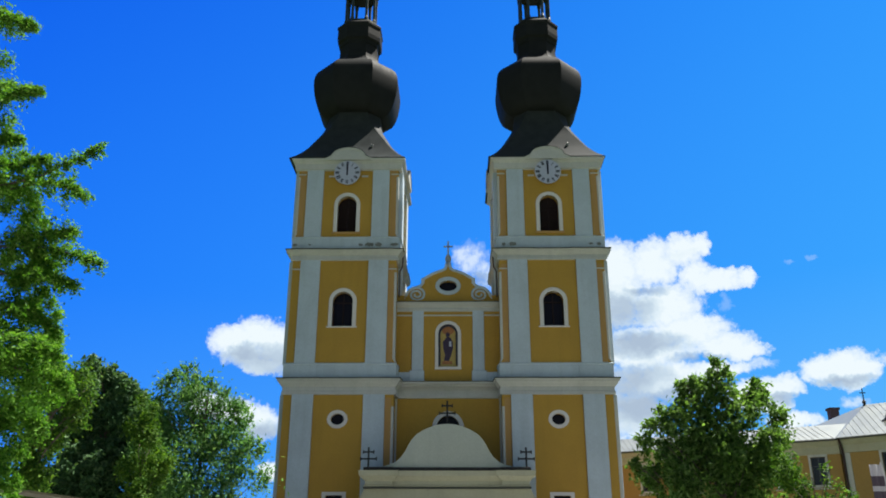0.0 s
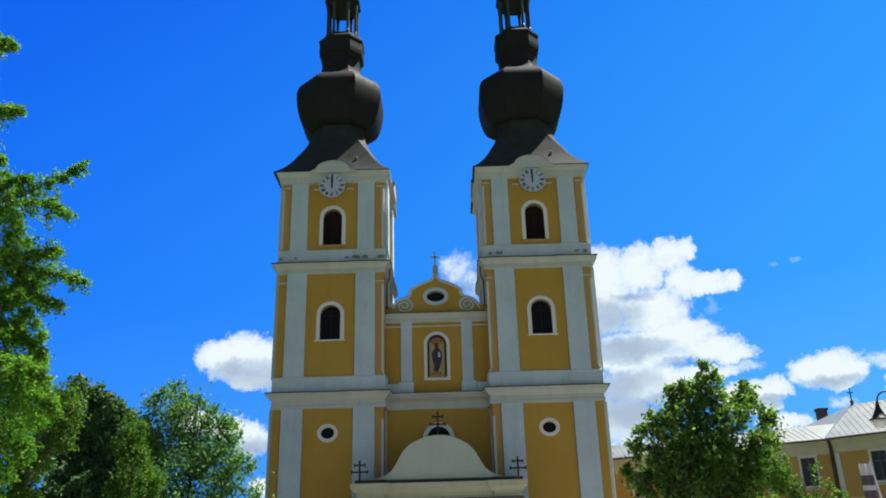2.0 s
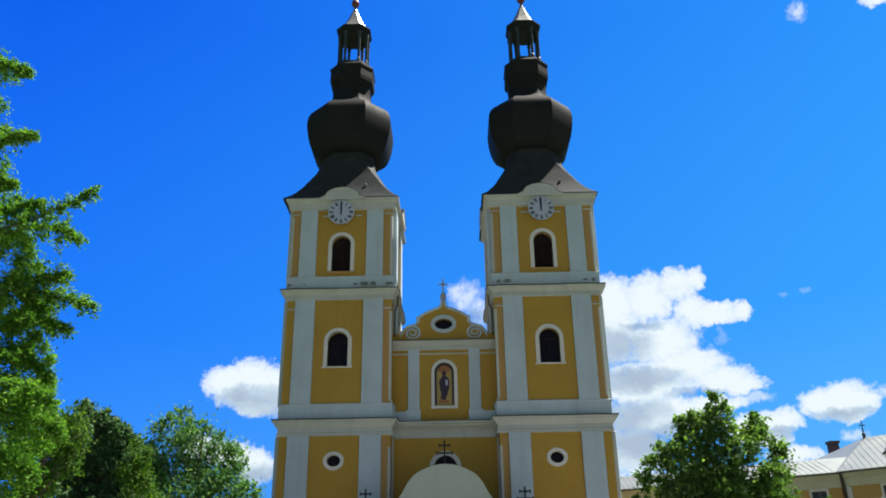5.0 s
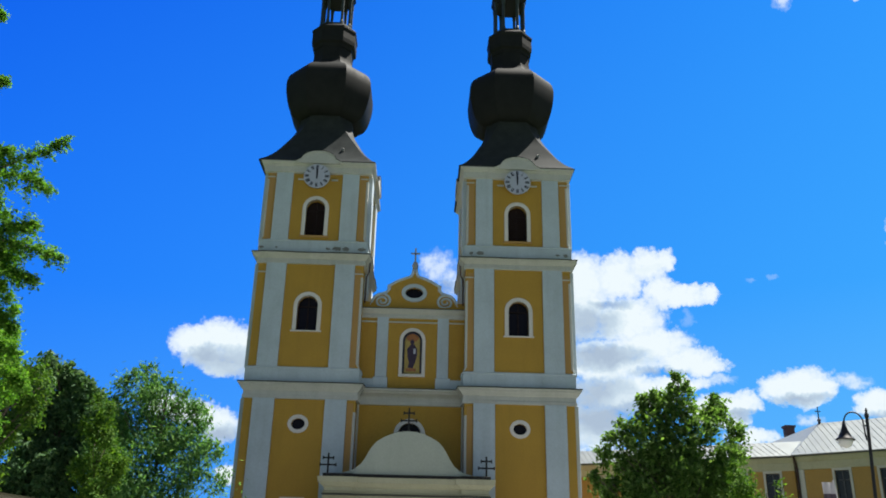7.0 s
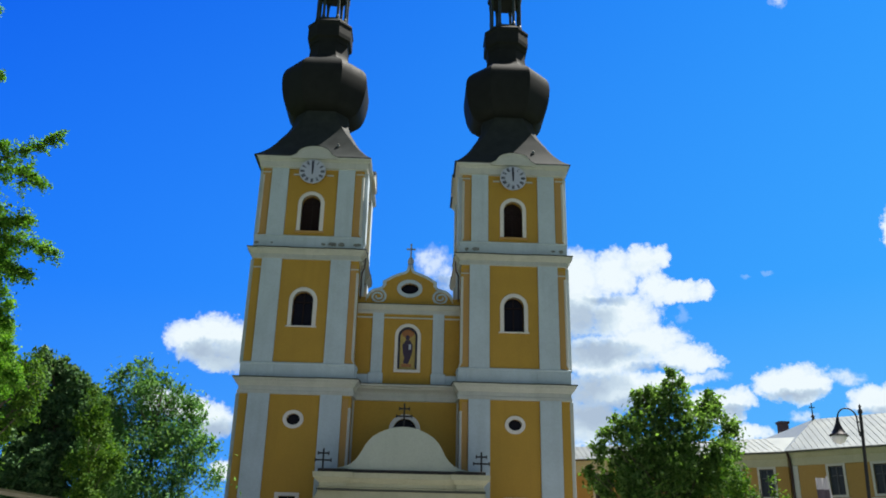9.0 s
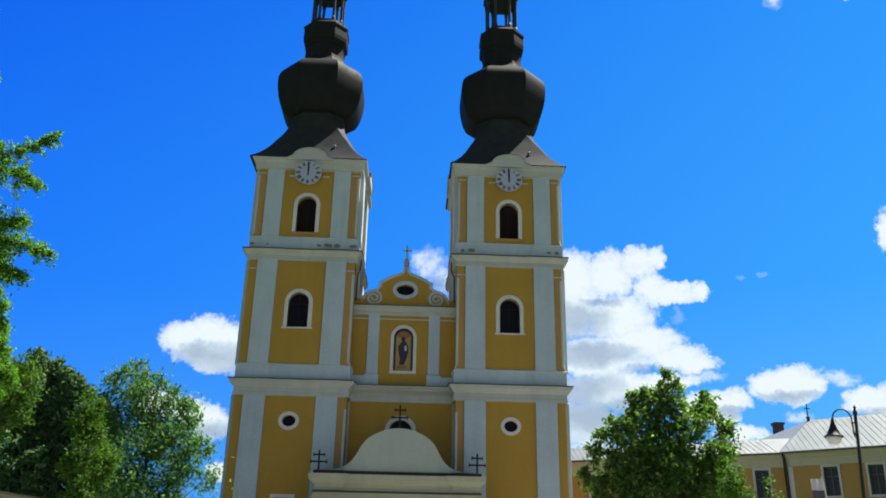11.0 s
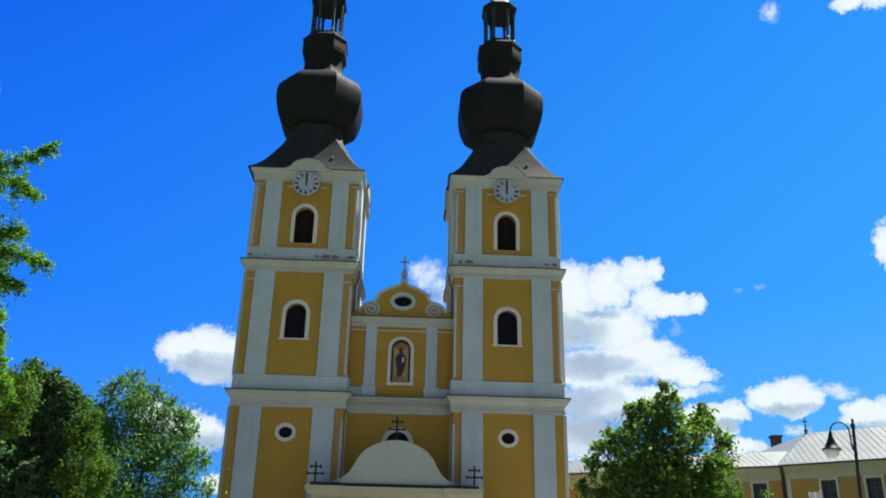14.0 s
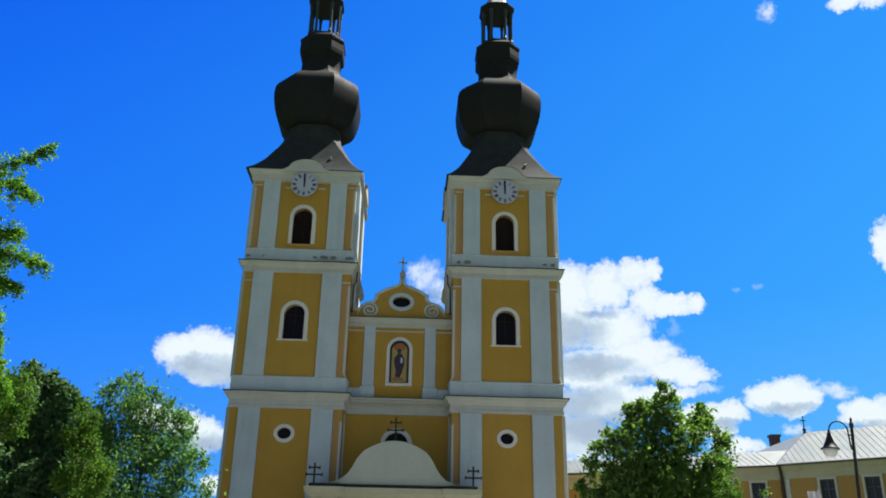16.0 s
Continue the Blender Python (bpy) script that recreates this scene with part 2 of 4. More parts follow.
SMALL_CLOUDS = [
    (25.3, 11.1, 2.5, 1.2), (26.3, 10.9, 1.4, 0.8), (23.8, 11.0, 1.3, 0.8), (25.2, 10.4, 2.0, 0.56), (25.6, 10.2, 1.4, 0.6), (29.7, 9.8, 1.5, 1.0), (30.9, 9.4, 1.8, 1.4), (32.7, 19.7, 0.95, 1.9),
    (33.2, 34.84, 1.5, 0.6), (35.0, 34.7, 1.35, 0.87), (-13.6, 8.2, 1.7, 1.3), (-14.5, 8.95, 0.7, 0.6), (-12.5, 5.1, 1.2, 0.8), (-17.2, 9.4, 1.8, 1.0), (-15.4, 9.0, 1.6, 0.95)]
WISPS = [(1.0, 19.7, 1.5, 1.4), (1.9, 18.65, 1.3, 1.6), (0.2, 20.1, 0.9, 0.9), (28.3, 11.1, 1.5, 0.55), (25.5, 8.9, 1.0, 0.55), (27.8, 35.5, 0.85, 0.75), (20.3, 11.7, 1.3, 0.45)]
FAINT = [(23.1, 18.1, 0.42, 0.2), (24.5, 18.2, 0.38, 0.18), (18.75, 15.9, 0.55, 0.7)]
GREY_BELLIES = [
    (11.5, 15.6, 3.0, 1.2), (12.9, 13.4, 3.2, 0.95), (12.0, 11.0, 3.1, 1.2), (14.2, 9.9, 2.4, 0.9), (16.6, 12.3, 1.9, 0.42), (-13.5, 12.3, 2.8, 1.2), (-15.2, 12.6, 1.6, 0.8), (-13.4, 7.6, 1.8, 0.8), (13.0, 9.2, 3.6, 1.7), (25.2, 10.2, 1.9, 0.4),
    (29.75, 8.9, 1.7, 0.45), (21.3, 9.3, 1.5, 0.4), (13.45, 17.0, 1.7, 0.4), (1.6, 18.2, 0.8, 0.6)]


def build_backdrop():
    """The sky behind the church: a far sheet, blue with fair-weather clouds."""
    R, azs, els = 2200, range(-50, 51, 2), range(-2, 59, 2)
    bm = bmesh.new()
    uv = bm.loops.layers.uv.new("angles")
    grid = [[bm.verts.new((R * math.sin(radians(a)) * math.cos(radians(e)), R * math.cos(radians(a)) * math.cos(radians(e)),
                           1.6 + R * math.sin(radians(e)))) for a in azs] for e in els]
    for i in range(len(els) - 1):
        for j in range(len(azs) - 1):
            f = bm.faces.new((grid[i][j], grid[i][j + 1], grid[i + 1][j + 1], grid[i + 1][j]))
            for lp, (ii, jj) in zip(f.loops, ((i, j), (i, j + 1), (i + 1, j + 1), (i + 1, j))):
                lp[uv].uv = (azs[jj], els[ii])
    n = Nodes("blue_sky_and_clouds")
    tex = n.add("ShaderNodeUVMap")
    tex.uv_map = "angles"
    ang = tex.outputs["UV"]
    moved = ang
    warps = ((0.5, 1.5, 1.1), (1.6, 0.95, 0.75), (4.5, 0.36, 0.32))
    for scale, wide, high in warps:
        wob = n.add("ShaderNodeTexNoise", Scale=scale, Detail=4, Roughness=0.55)
        n.link(ang, wob.inputs["Vector"])
        shift = n.add("ShaderNodeVectorMath")
        shift.operation = "MULTIPLY_ADD"
        n.link(wob.outputs["Color"], shift.inputs[0])
        shift.inputs[1].default_value = (wide, high, 0)
        n.link(moved, shift.inputs[2])
        moved = shift.outputs[0]
    sep = n.add("ShaderNodeSeparateXYZ")
    n.link(moved, sep.inputs[0])
    mid_a, mid_e = sum(w[1] for w in warps) / 2, sum(w[2] for w in warps) / 2

    def heap(lumps, blend):
        """One soft field from many lumps: 1 in a lump's middle, 0 at its rim."""
        field = None
        for a, e, w, h in lumps:
            dx = n.math("DIVIDE", n.math("SUBTRACT", sep.outputs["X"], a + mid_a), w)
            dy = n.math("DIVIDE", n.math("SUBTRACT", sep.outputs["Y"], e + mid_e), h)
            d = n.math("MAXIMUM", n.math("SUBTRACT", 1.0, n.math("ADD", n.math("MULTIPLY", dx, dx), n.math("MULTIPLY", dy, dy))), -2.0)
            field = d if field is None else n.math("SMOOTH_MAX", field, d, blend)
        return field

    fine = n.noise(ang, 1.7, 8, 0.66)
    dens = n.math("ADD", heap(CUMULUS + SMALL_CLOUDS, 0.22), n.math("MULTIPLY", n.math("SUBTRACT", fine, 0.46), 1.25))
    cover = n.ramp(dens, [(0.0, (0, 0, 0)), (0.2, (0.28, 0.28, 0.28)), (0.48, (0.8, 0.8, 0.8)), (0.85, (1, 1, 1))])
    thin = n.math("ADD", heap(WISPS, 0.3), n.math("MULTIPLY", n.math("SUBTRACT", fine, 0.5), 1.5))
    cover = n.mix(1.0, cover, n.ramp(thin, [(0.0, (0, 0, 0)), (0.5, (0.2, 0.2, 0.2)), (1.0, (0.72, 0.72, 0.72))]), "LIGHTEN")
    veil = n.math("ADD", heap(FAINT, 0.3), n.math("MULTIPLY", n.math("SUBTRACT", fine, 0.5), 1.2))
    cover = n.mix(1.0, cover, n.ramp(veil, [(0.0, (0, 0, 0)), (0.9, (0.17, 0.17, 0.17))]), "LIGHTEN")
    plain_sep = n.add("ShaderNodeSeparateXYZ")
    n.link(ang, plain_sep.inputs[0])
    el = n.math("DIVIDE", plain_sep.outputs["Y"], 50.0)
    blue = n.ramp(el, [(0.06, (0.045, 0.305, 1.0)), (0.33, (0.013, 0.20, 0.98)), (0.75, (0.005, 0.118, 0.84))])
    haze = n.ramp(n.math("DIVIDE", n.math("ADD", plain_sep.outputs["X"], 40.0), 80.0), [(0.1, (0, 0, 0)), (0.95, (1, 1, 1))])
    blue = n.mix(n.math("MULTIPLY", haze, 0.9), blue, n.ramp(el, [(0.06, (0.15, 0.56, 1.0)), (0.35, (0.05, 0.41, 1.0)), (0.75, (0.028, 0.32, 1.0))]))
    flat = n.add("ShaderNodeMapping")
    flat.inputs["Scale"].default_value = (0.5, 1.3, 1)
    n.link(moved, flat.inputs["Vector"])
    streak = n.noise(flat.outputs["Vector"], 0.55, 3, 0.5)
    dull = n.math("ADD", n.math("MULTIPLY", n.math("MAXIMUM", heap(GREY_BELLIES, 0.5), -0.5), 0.62), n.math("MULTIPLY", n.math("SUBTRACT", streak, 0.32), 1.15))
    body = n.ramp(dull, [(0.0, (0.87, 0.96, 1.0)), (0.2, (0.75, 0.87, 0.95)), (0.5, (0.56, 0.69, 0.81)), (0.85, (0.42, 0.53, 0.67))])
    em = n.add("ShaderNodeEmission", Strength=0.5 ** EXPOSURE)
    n.link(n.mix(cover, blue, body), em.inputs["Color"])
    n.link(em.outputs[0], n.tree.nodes["Material Output"].inputs["Surface"])
    tagged(part("backdrop", bm, n.mat), "deep blue summer sky with white cumulus clouds", "sky", kind="structure")


build_ground()
build_backdrop()

# ---- the church ----
MORTAR = plain("bare_grey_mortar", (0.20, 0.21, 0.20), 0.95, 0.0, 0.5, 7.0, 0.4)
AXIS, FRONT = -0.76, 56.0
TOWER, HALF, DEEP = 7.53, 3.8, 7.8
church = tagged(new("church"), "ochre and white twin-towered baroque church with black onion domes", "church")
church.location = (AXIS, FRONT, 0)


def tower_plan(cx, half, proj, a, b):
    """The tower's plan with its pilasters breaking forward, counter-clockwise."""
    x0, x1, y0, y1 = cx - half, cx + half, 0.0, 2 * half
    p = []
    for s0, s1 in ((-b, -a), (a, b)):
        p += [(cx + s0, y0), (cx + s0, y0 - proj), (cx + s1, y0 - proj), (cx + s1, y0)]
    front = [(x0, y0)] + p + [(x1, y0)]
    m = half
    right = []
    for s0, s1 in ((-b, -a), (a, b)):
        right += [(x1, m + s0), (x1 + proj, m + s0), (x1 + proj, m + s1), (x1, m + s1)]
    left = [(x0 - (q[0] - x1), 2 * m - q[1]) for q in right]
    return front + right + [(x1, y1), (x0, y1)] + left


def arch_frame(cx, half, z0, spring, wide, y0, y1):
    """A raised band round an arched opening."""
    outer, inner = arch(cx, half + wide, z0, spring), arch(cx, half, z0, spring)
    bm = bmesh.new()
    po, pi = outer[1:] + outer[:1], inner[1:] + inner[:1]
    rows = []
    for (ox, oz), (ix, iz) in zip(po, pi):
        rows.append([bm.verts.new(q) for q in ((ox, y1, oz), (ox, y0 + 0.02, oz), (ox - (ox - ix) * 0.12, y0, oz - (oz - iz) * 0.12),
                                               (ix, y0, iz), (ix, y1 + 0.3, iz))])
    for a, b in zip(rows, rows[1:]):
        for k in range(4):
            bm.faces.new((a[k], b[k], b[k + 1], a[k + 1]))
    return bm


def ring_frame(cx, cz, a, b, wide, y0, y1, n=32):
    bm = bmesh.new()
    rows = []
    for (ox, oz), (ix, iz) in zip(oval(cx, cz, a + wide, b + wide, n), oval(cx, cz, a, b, n)):
        rows.append([bm.verts.new(q) for q in ((ox, y1, oz), (ox, y0, oz), (ix, y0, iz), (ix, y1 + 0.3, iz))])
    for i in range(n):
        p, q = rows[i], rows[(i + 1) % n]
        for k in range(3):
            bm.faces.new((p[k], q[k], q[k + 1], p[k + 1]))
    return bm


def arched_window(cx, half, z0, spring, y, wooden):
    """Wooden shutters stand in the belfry, glass below."""
    win = part("window", arch_frame(cx, half, z0, spring, 0.28, y - 0.07, y), TRIM, church,
               "round-arched opening with a raised white surround")
    part("sill", soft_box(cx - half - 0.38, cx + half + 0.36, y - 0.12, y + 0.1, z0 - (0.16 if wooden else 0.1), z0), DUSKY if wooden else TRIM, win)
    back = prism(bmesh.new(), arch(cx, half + 0.02, z0, spring), y + 0.46, y + 0.5)
    part("pane", back, DARKWOOD if wooden else GLASS, win)
    fr = bmesh.new()
    box(fr, cx - 0.05, cx + 0.05, y + 0.36, y + 0.455, z0, spring + half * 0.98)
    box(fr, cx - half, cx + half, y + 0.37, y + 0.455, spring - 0.05, spring + 0.05)
    for s in (-1, 1):
        box(fr, cx + s * half - s * 0.1, cx + s * half, y + 0.37, y + 0.455, z0, spring)
    part("frame", fr, DARKWOOD, win)
    if wooden:
        z = z0 + 0.12
        while z < spring - 0.12:
            for s in (-1, 1):
                bm = box(bmesh.new(), cx + s * 0.05, cx + s * (half - 0.1), -0.035, 0.035, -0.012, 0.012)
                bmesh.ops.rotate(bm, verts=bm.verts, cent=(0, 0, 0), matrix=Matrix.Rotation(radians(-40), 3, "X"))
                bmesh.ops.translate(bm, verts=bm.verts, vec=(0, y + 0.41, z))
                part("slat", bm, DARKWOOD, win)
            z += 0.17
    return win


def storey_wall(cx, z0, z1, hole):
    bm = panel(rect(cx - HALF, cx + HALF, z0, z1), [hole] if hole else [], 0.0, 0.6)
    part("tower_wall", bm, OCHRE, church, "ochre plastered tower wall")
    for x0, x1, y0, y1 in ((cx - HALF, cx - HALF + 0.6, 0.6, DEEP - 0.6), (cx + HALF - 0.6, cx + HALF, 0.6, DEEP - 0.6),
                           (cx - HALF, cx + HALF, DEEP - 0.6, DEEP)):
        part("tower_wall", box(bmesh.new(), x0, x1, y0, y1, z0, z1), OCHRE, church)


def pilasters(cx, z0, z1, a, b, proj, inner):
    """Front and side pilasters; on the inner side the front one is left out below the gable."""
    for s in (-1, 1):
        x0, x1 = sorted((cx + s * a, cx + s * b))
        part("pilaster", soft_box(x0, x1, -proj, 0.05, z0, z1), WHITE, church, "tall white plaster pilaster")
        for y0, y1 in ((HALF - b - 0.25, HALF - a), (HALF + a, HALF + b)):
            if y0 < HALF and s * cx < 0 and not inner:
                if z0 < 10:
                    continue
                y0 = 1.75
            e = cx + s * HALF
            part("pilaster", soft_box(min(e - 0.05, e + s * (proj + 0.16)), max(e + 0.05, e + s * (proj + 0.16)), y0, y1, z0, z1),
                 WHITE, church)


def chamfered(cx, cy, r, k, z):
    """A square of half width r with its corners cut, faces k wide."""
    f = r * k
    pts = [(f, -r), (r, -f), (r, f), (f, r), (-f, r), (-r, f), (-r, -f), (-f, -r)]
    return [(cx + x, cy + y, z) for x, y in pts]


def rounded(pts, steps=4):
    """A smooth curve through profile points."""
    out = []
    for i in range(len(pts) - 1):
        q = [np.array(pts[min(max(j, 0), len(pts) - 1)]) for j in (i - 1, i, i + 1, i + 2)]
        for k in range(steps):
            t = k / steps
            v = 0.5 * (2 * q[1] + (q[2] - q[0]) * t + (2 * q[0] - 5 * q[1] + 4 * q[2] - q[3]) * t * t + (3 * q[1] - q[0] - 3 * q[2] + q[3]) * t ** 3)
            out.append(tuple(float(c) for c in v))
    return out + [pts[-1]]


def build_dome(cx, cy):
    flare = [(4.41, 29.76, 0.995), (4.41, 29.83, 0.995), (4.34, 29.90, 0.99), (3.95, 30.32, 0.97), (3.35, 31.2, 0.94), (2.85, 32.2, 0.9), (2.45, 33.1, 0.82),
             (2.2, 34.0, 0.7), (2.1, 34.9, 0.55), (2.08, 35.2, 0.5)]
    roof = part("roof", loft([chamfered(cx, cy, r, k, z) for r, z, k in rounded(flare)]), GREY_TIN, church, "flared grey tin tower roof")
    bulb = rounded([(2.0, 35.05), (2.42, 35.14), (2.78, 35.38), (3.02, 35.78), (3.22, 36.35), (3.37, 37.05), (3.46, 37.8), (3.46, 38.45), (3.30, 39.05), (2.90, 39.55), (2.28, 40.0),
                    (1.78, 40.5), (1.6, 41.1), (1.56, 42.2), (1.6, 42.4)])
    part("bulb", loft([chamfered(cx, cy, r, 0.46, z) for r, z in bulb]), TIN, roof, "black tin onion bulb with cut corners")
    drum = [(1.58, 42.1), (1.62, 42.4), (1.8, 42.55), (1.83, 42.9), (1.81, 43.7), (1.87, 43.85), (1.87, 44.0), (1.75, 44.15), (1.35, 44.55)]
    part("drum", loft([chamfered(cx, cy, r, 0.5, z) for r, z in drum]), TIN, roof)
    lantern = part("lantern", loft([chamfered(cx, cy, r, 0.5, z) for r, z in ((1.36, 44.56), (1.36, 44.66), (1.3, 44.70))]), COPPER, church,
                   "open dark green copper lantern with slim posts")
    for x, y, _ in chamfered(cx, cy, 1.2, 0.5, 0):
        part("post", lathe(bmesh.new(), x, y, [(0.18, 44.68), (0.17, 44.85), (0.125, 45.05), (0.125, 47.3), (0.16, 47.4), (0.18, 47.85)], 8), COPPER, lantern)
    ring = loft([chamfered(cx, cy, r, 0.5, z) for r, z in ((1.28, 47.75), (1.3, 47.85), (1.36, 48.0), (1.5, 48.3), (1.5, 48.42), (1.0, 48.75), (0.6, 48.9))])
    part("canopy", ring, TIN, lantern)
    cap = [(1.3, 48.44), (1.26, 48.55), (1.02, 48.95), (0.74, 49.5), (0.46, 50.2), (0.22, 50.9), (0.08, 51.4), (0.05, 51.6)]
    part("spire", loft([chamfered(cx, cy, r, 0.5, z) for r, z in cap]), PALE_TIN, lantern, "pale tin tent roof")
    part("ball", lathe(bmesh.new(), cx, cy, [(0.03, 51.45), (0.2, 51.52), (0.33, 51.7), (0.36, 51.88), (0.3, 52.1), (0.14, 52.24), (0.03, 52.28)], 16),
         GOLD, lantern, "weathered gilded ball", True)
    cr = box(bmesh.new(), cx - 0.06, cx + 0.06, cy - 0.05, cy + 0.05, 52.2, 55.4)
    box(cr, cx - 0.75, cx + 0.75, cy - 0.045, cy + 0.045, 54.3, 54.42)
    box(cr, cx - 0.5, cx + 0.5, cy - 0.045, cy + 0.045, 54.8, 54.92)
    part("cross", cr, IRON, lantern)
    # small round vent on the front slope
    part("vent", lathe(bmesh.new(), cx + 1.75, cy - 3.35, [(0.02, 31.15), (0.10, 31.2), (0.12, 31.4), (0.03, 31.48)], 10), PALE_TIN, roof)


def build_clock(cx, cz):
    rim = [[(cx + r * math.cos(2 * math.pi * i / 40), y, cz + r * math.sin(2 * math.pi * i / 40)) for i in range(40)]
           for r, y in ((0.72, 0.02), (0.99, -0.62), (0.98, -0.65), (0.96, -0.64))]
    clock = part("clock", loft(rim), DIAL, church, "white clock dial with black numerals")
    for h in range(12):
        bars = bmesh.new()
        count = (3, 1, 2, 3, 3, 2, 3, 3, 4, 3, 2, 3)[h]
        for k in range(count):
            off = (k - (count - 1) / 2) * 0.066
            box(bars, off - 0.02, off + 0.02, -0.66, -0.642, 0.60, 0.90)
        bmesh.ops.rotate(bars, verts=bars.verts, cent=(0, 0, 0), matrix=Matrix.Rotation(radians(30 * h), 3, "Y"))
        bmesh.ops.translate(bars, verts=bars.verts, vec=(cx, 0, cz))
        part("numeral", bars, INK, clock)
    for ang, ln, wd, y in ((-3, 0.90, 0.05, -0.72), (0, 0.66, 0.075, -0.69)):
        bm = prism(bmesh.new(), [(-wd * 0.6, -0.24), (wd * 0.6, -0.24), (wd, ln * 0.7), (0, ln), (-wd, ln * 0.7)], y, y + 0.02)
        bmesh.ops.rotate(bm, verts=bm.verts, cent=(0, 0, 0), matrix=Matrix.Rotation(radians(ang), 3, "Y"))
        bmesh.ops.translate(bm, verts=bm.verts, vec=(cx, 0, cz))
        part("pointer", bm, INK, clock)


def cornice(plan, z0, z1, out, label=""):
    h = z1 - z0
    prof = [(0.02, z0), (0.10, z0 + 0.02), (0.10, z0 + h * 0.2), (0.05, z0 + h * 0.24), (0.05, z0 + h * 0.5), (0.12, z0 + h * 0.54), (out * 0.55, z0 + h * 0.68),
            (out * 0.8, z0 + h * 0.78), (out * 0.82, z0 + h * 0.86), (out, z0 + h * 0.9), (out, z1)]
    c = part("cornice", sweep(plan, prof), CREAM, church, label)
    part("flashing", sweep(plan, [(out + 0.004, z1 - 0.05), (out + 0.04, z1 - 0.055), (out + 0.04, z1 + 0.02), (out * 0.3, z1 + 0.05)]), FLASH, c)


def quarter_turn(bm, cx, quarter):
    """Moves what was built on the tower's front to another of its sides."""
    if quarter:
        bmesh.ops.rotate(bm, verts=bm.verts, cent=(cx, DEEP / 2, 0), matrix=Matrix.Rotation(radians(90 * quarter), 3, "Z"))
        bmesh.ops.translate(bm, verts=bm.verts, vec=(-0.1 if quarter == 1 else 0.1, 0, 0))
    return bm


def hood_line(d):
    """The cornice's swing over the clock, grown outwards by d: an arch with a flared foot on each side."""
    pts = [(1.72 + d * 0.4, 29.72 + d), (1.58 + d * 0.5, 29.76 + d), (1.44 + d * 0.6, 29.86 + d * 0.9), (1.33 + d * 0.7, 29.88 + d * 0.8)]
    pts += [((1.27 + d) * math.cos(radians(a)), 29.88 + (0.70 + d) * math.sin(radians(a))) for a in range(20, 90, 10)]
    return [(x, z) for x, z in pts] + [(0.0, 30.58 + d)] + [(-x, z) for x, z in reversed(pts)]


def build_hood(cx, quarter):
    line = hood_line(0.0)
    face = [(cx - 1.72, 29.58), (cx + 1.72, 29.58)] + [(cx + x, z) for x, z in line]
    hood = part("clock_hood", quarter_turn(panel(face, [], -0.61, 1.6), cx, quarter), CREAM, church, "cream cornice swung up in an arch over the clock")
    bead = bmesh.new()
    rows = []
    for (ox, oz), (ix, iz) in zip(hood_line(0.0), hood_line(-0.11)):
        rows.append([bead.verts.new((cx + x, y, z)) for x, y, z in ((ox, -0.60, oz), (ox, -0.66, oz), (ix, -0.65, iz), (ix, -0.60, iz - 0.02))])
    for a, b in zip(rows, rows[1:]):
        for k in range(3):
            bead.faces.new((a[k], b[k], b[k + 1], a[k + 1]))
    part("moulding", quarter_turn(bead, cx, quarter), CREAM, hood)
    lip = bmesh.new()
    rows = []
    for (ax, az), (bx, bz) in zip(hood_line(0.004), hood_line(0.03)):
        rows.append([lip.verts.new((cx + x, y, z)) for x, y, z in ((ax, -0.66, az), (ax, -0.68, az), (bx, -0.68, bz), (bx, 1.9, bz), (ax, 1.9, az))])
    for a, b in zip(rows, rows[1:]):
        for k in range(4):
            lip.faces.new((a[k], b[k], b[k + 1], a[k + 1]))
    part("flashing", quarter_turn(lip, cx, quarter), GREY_TIN, hood)


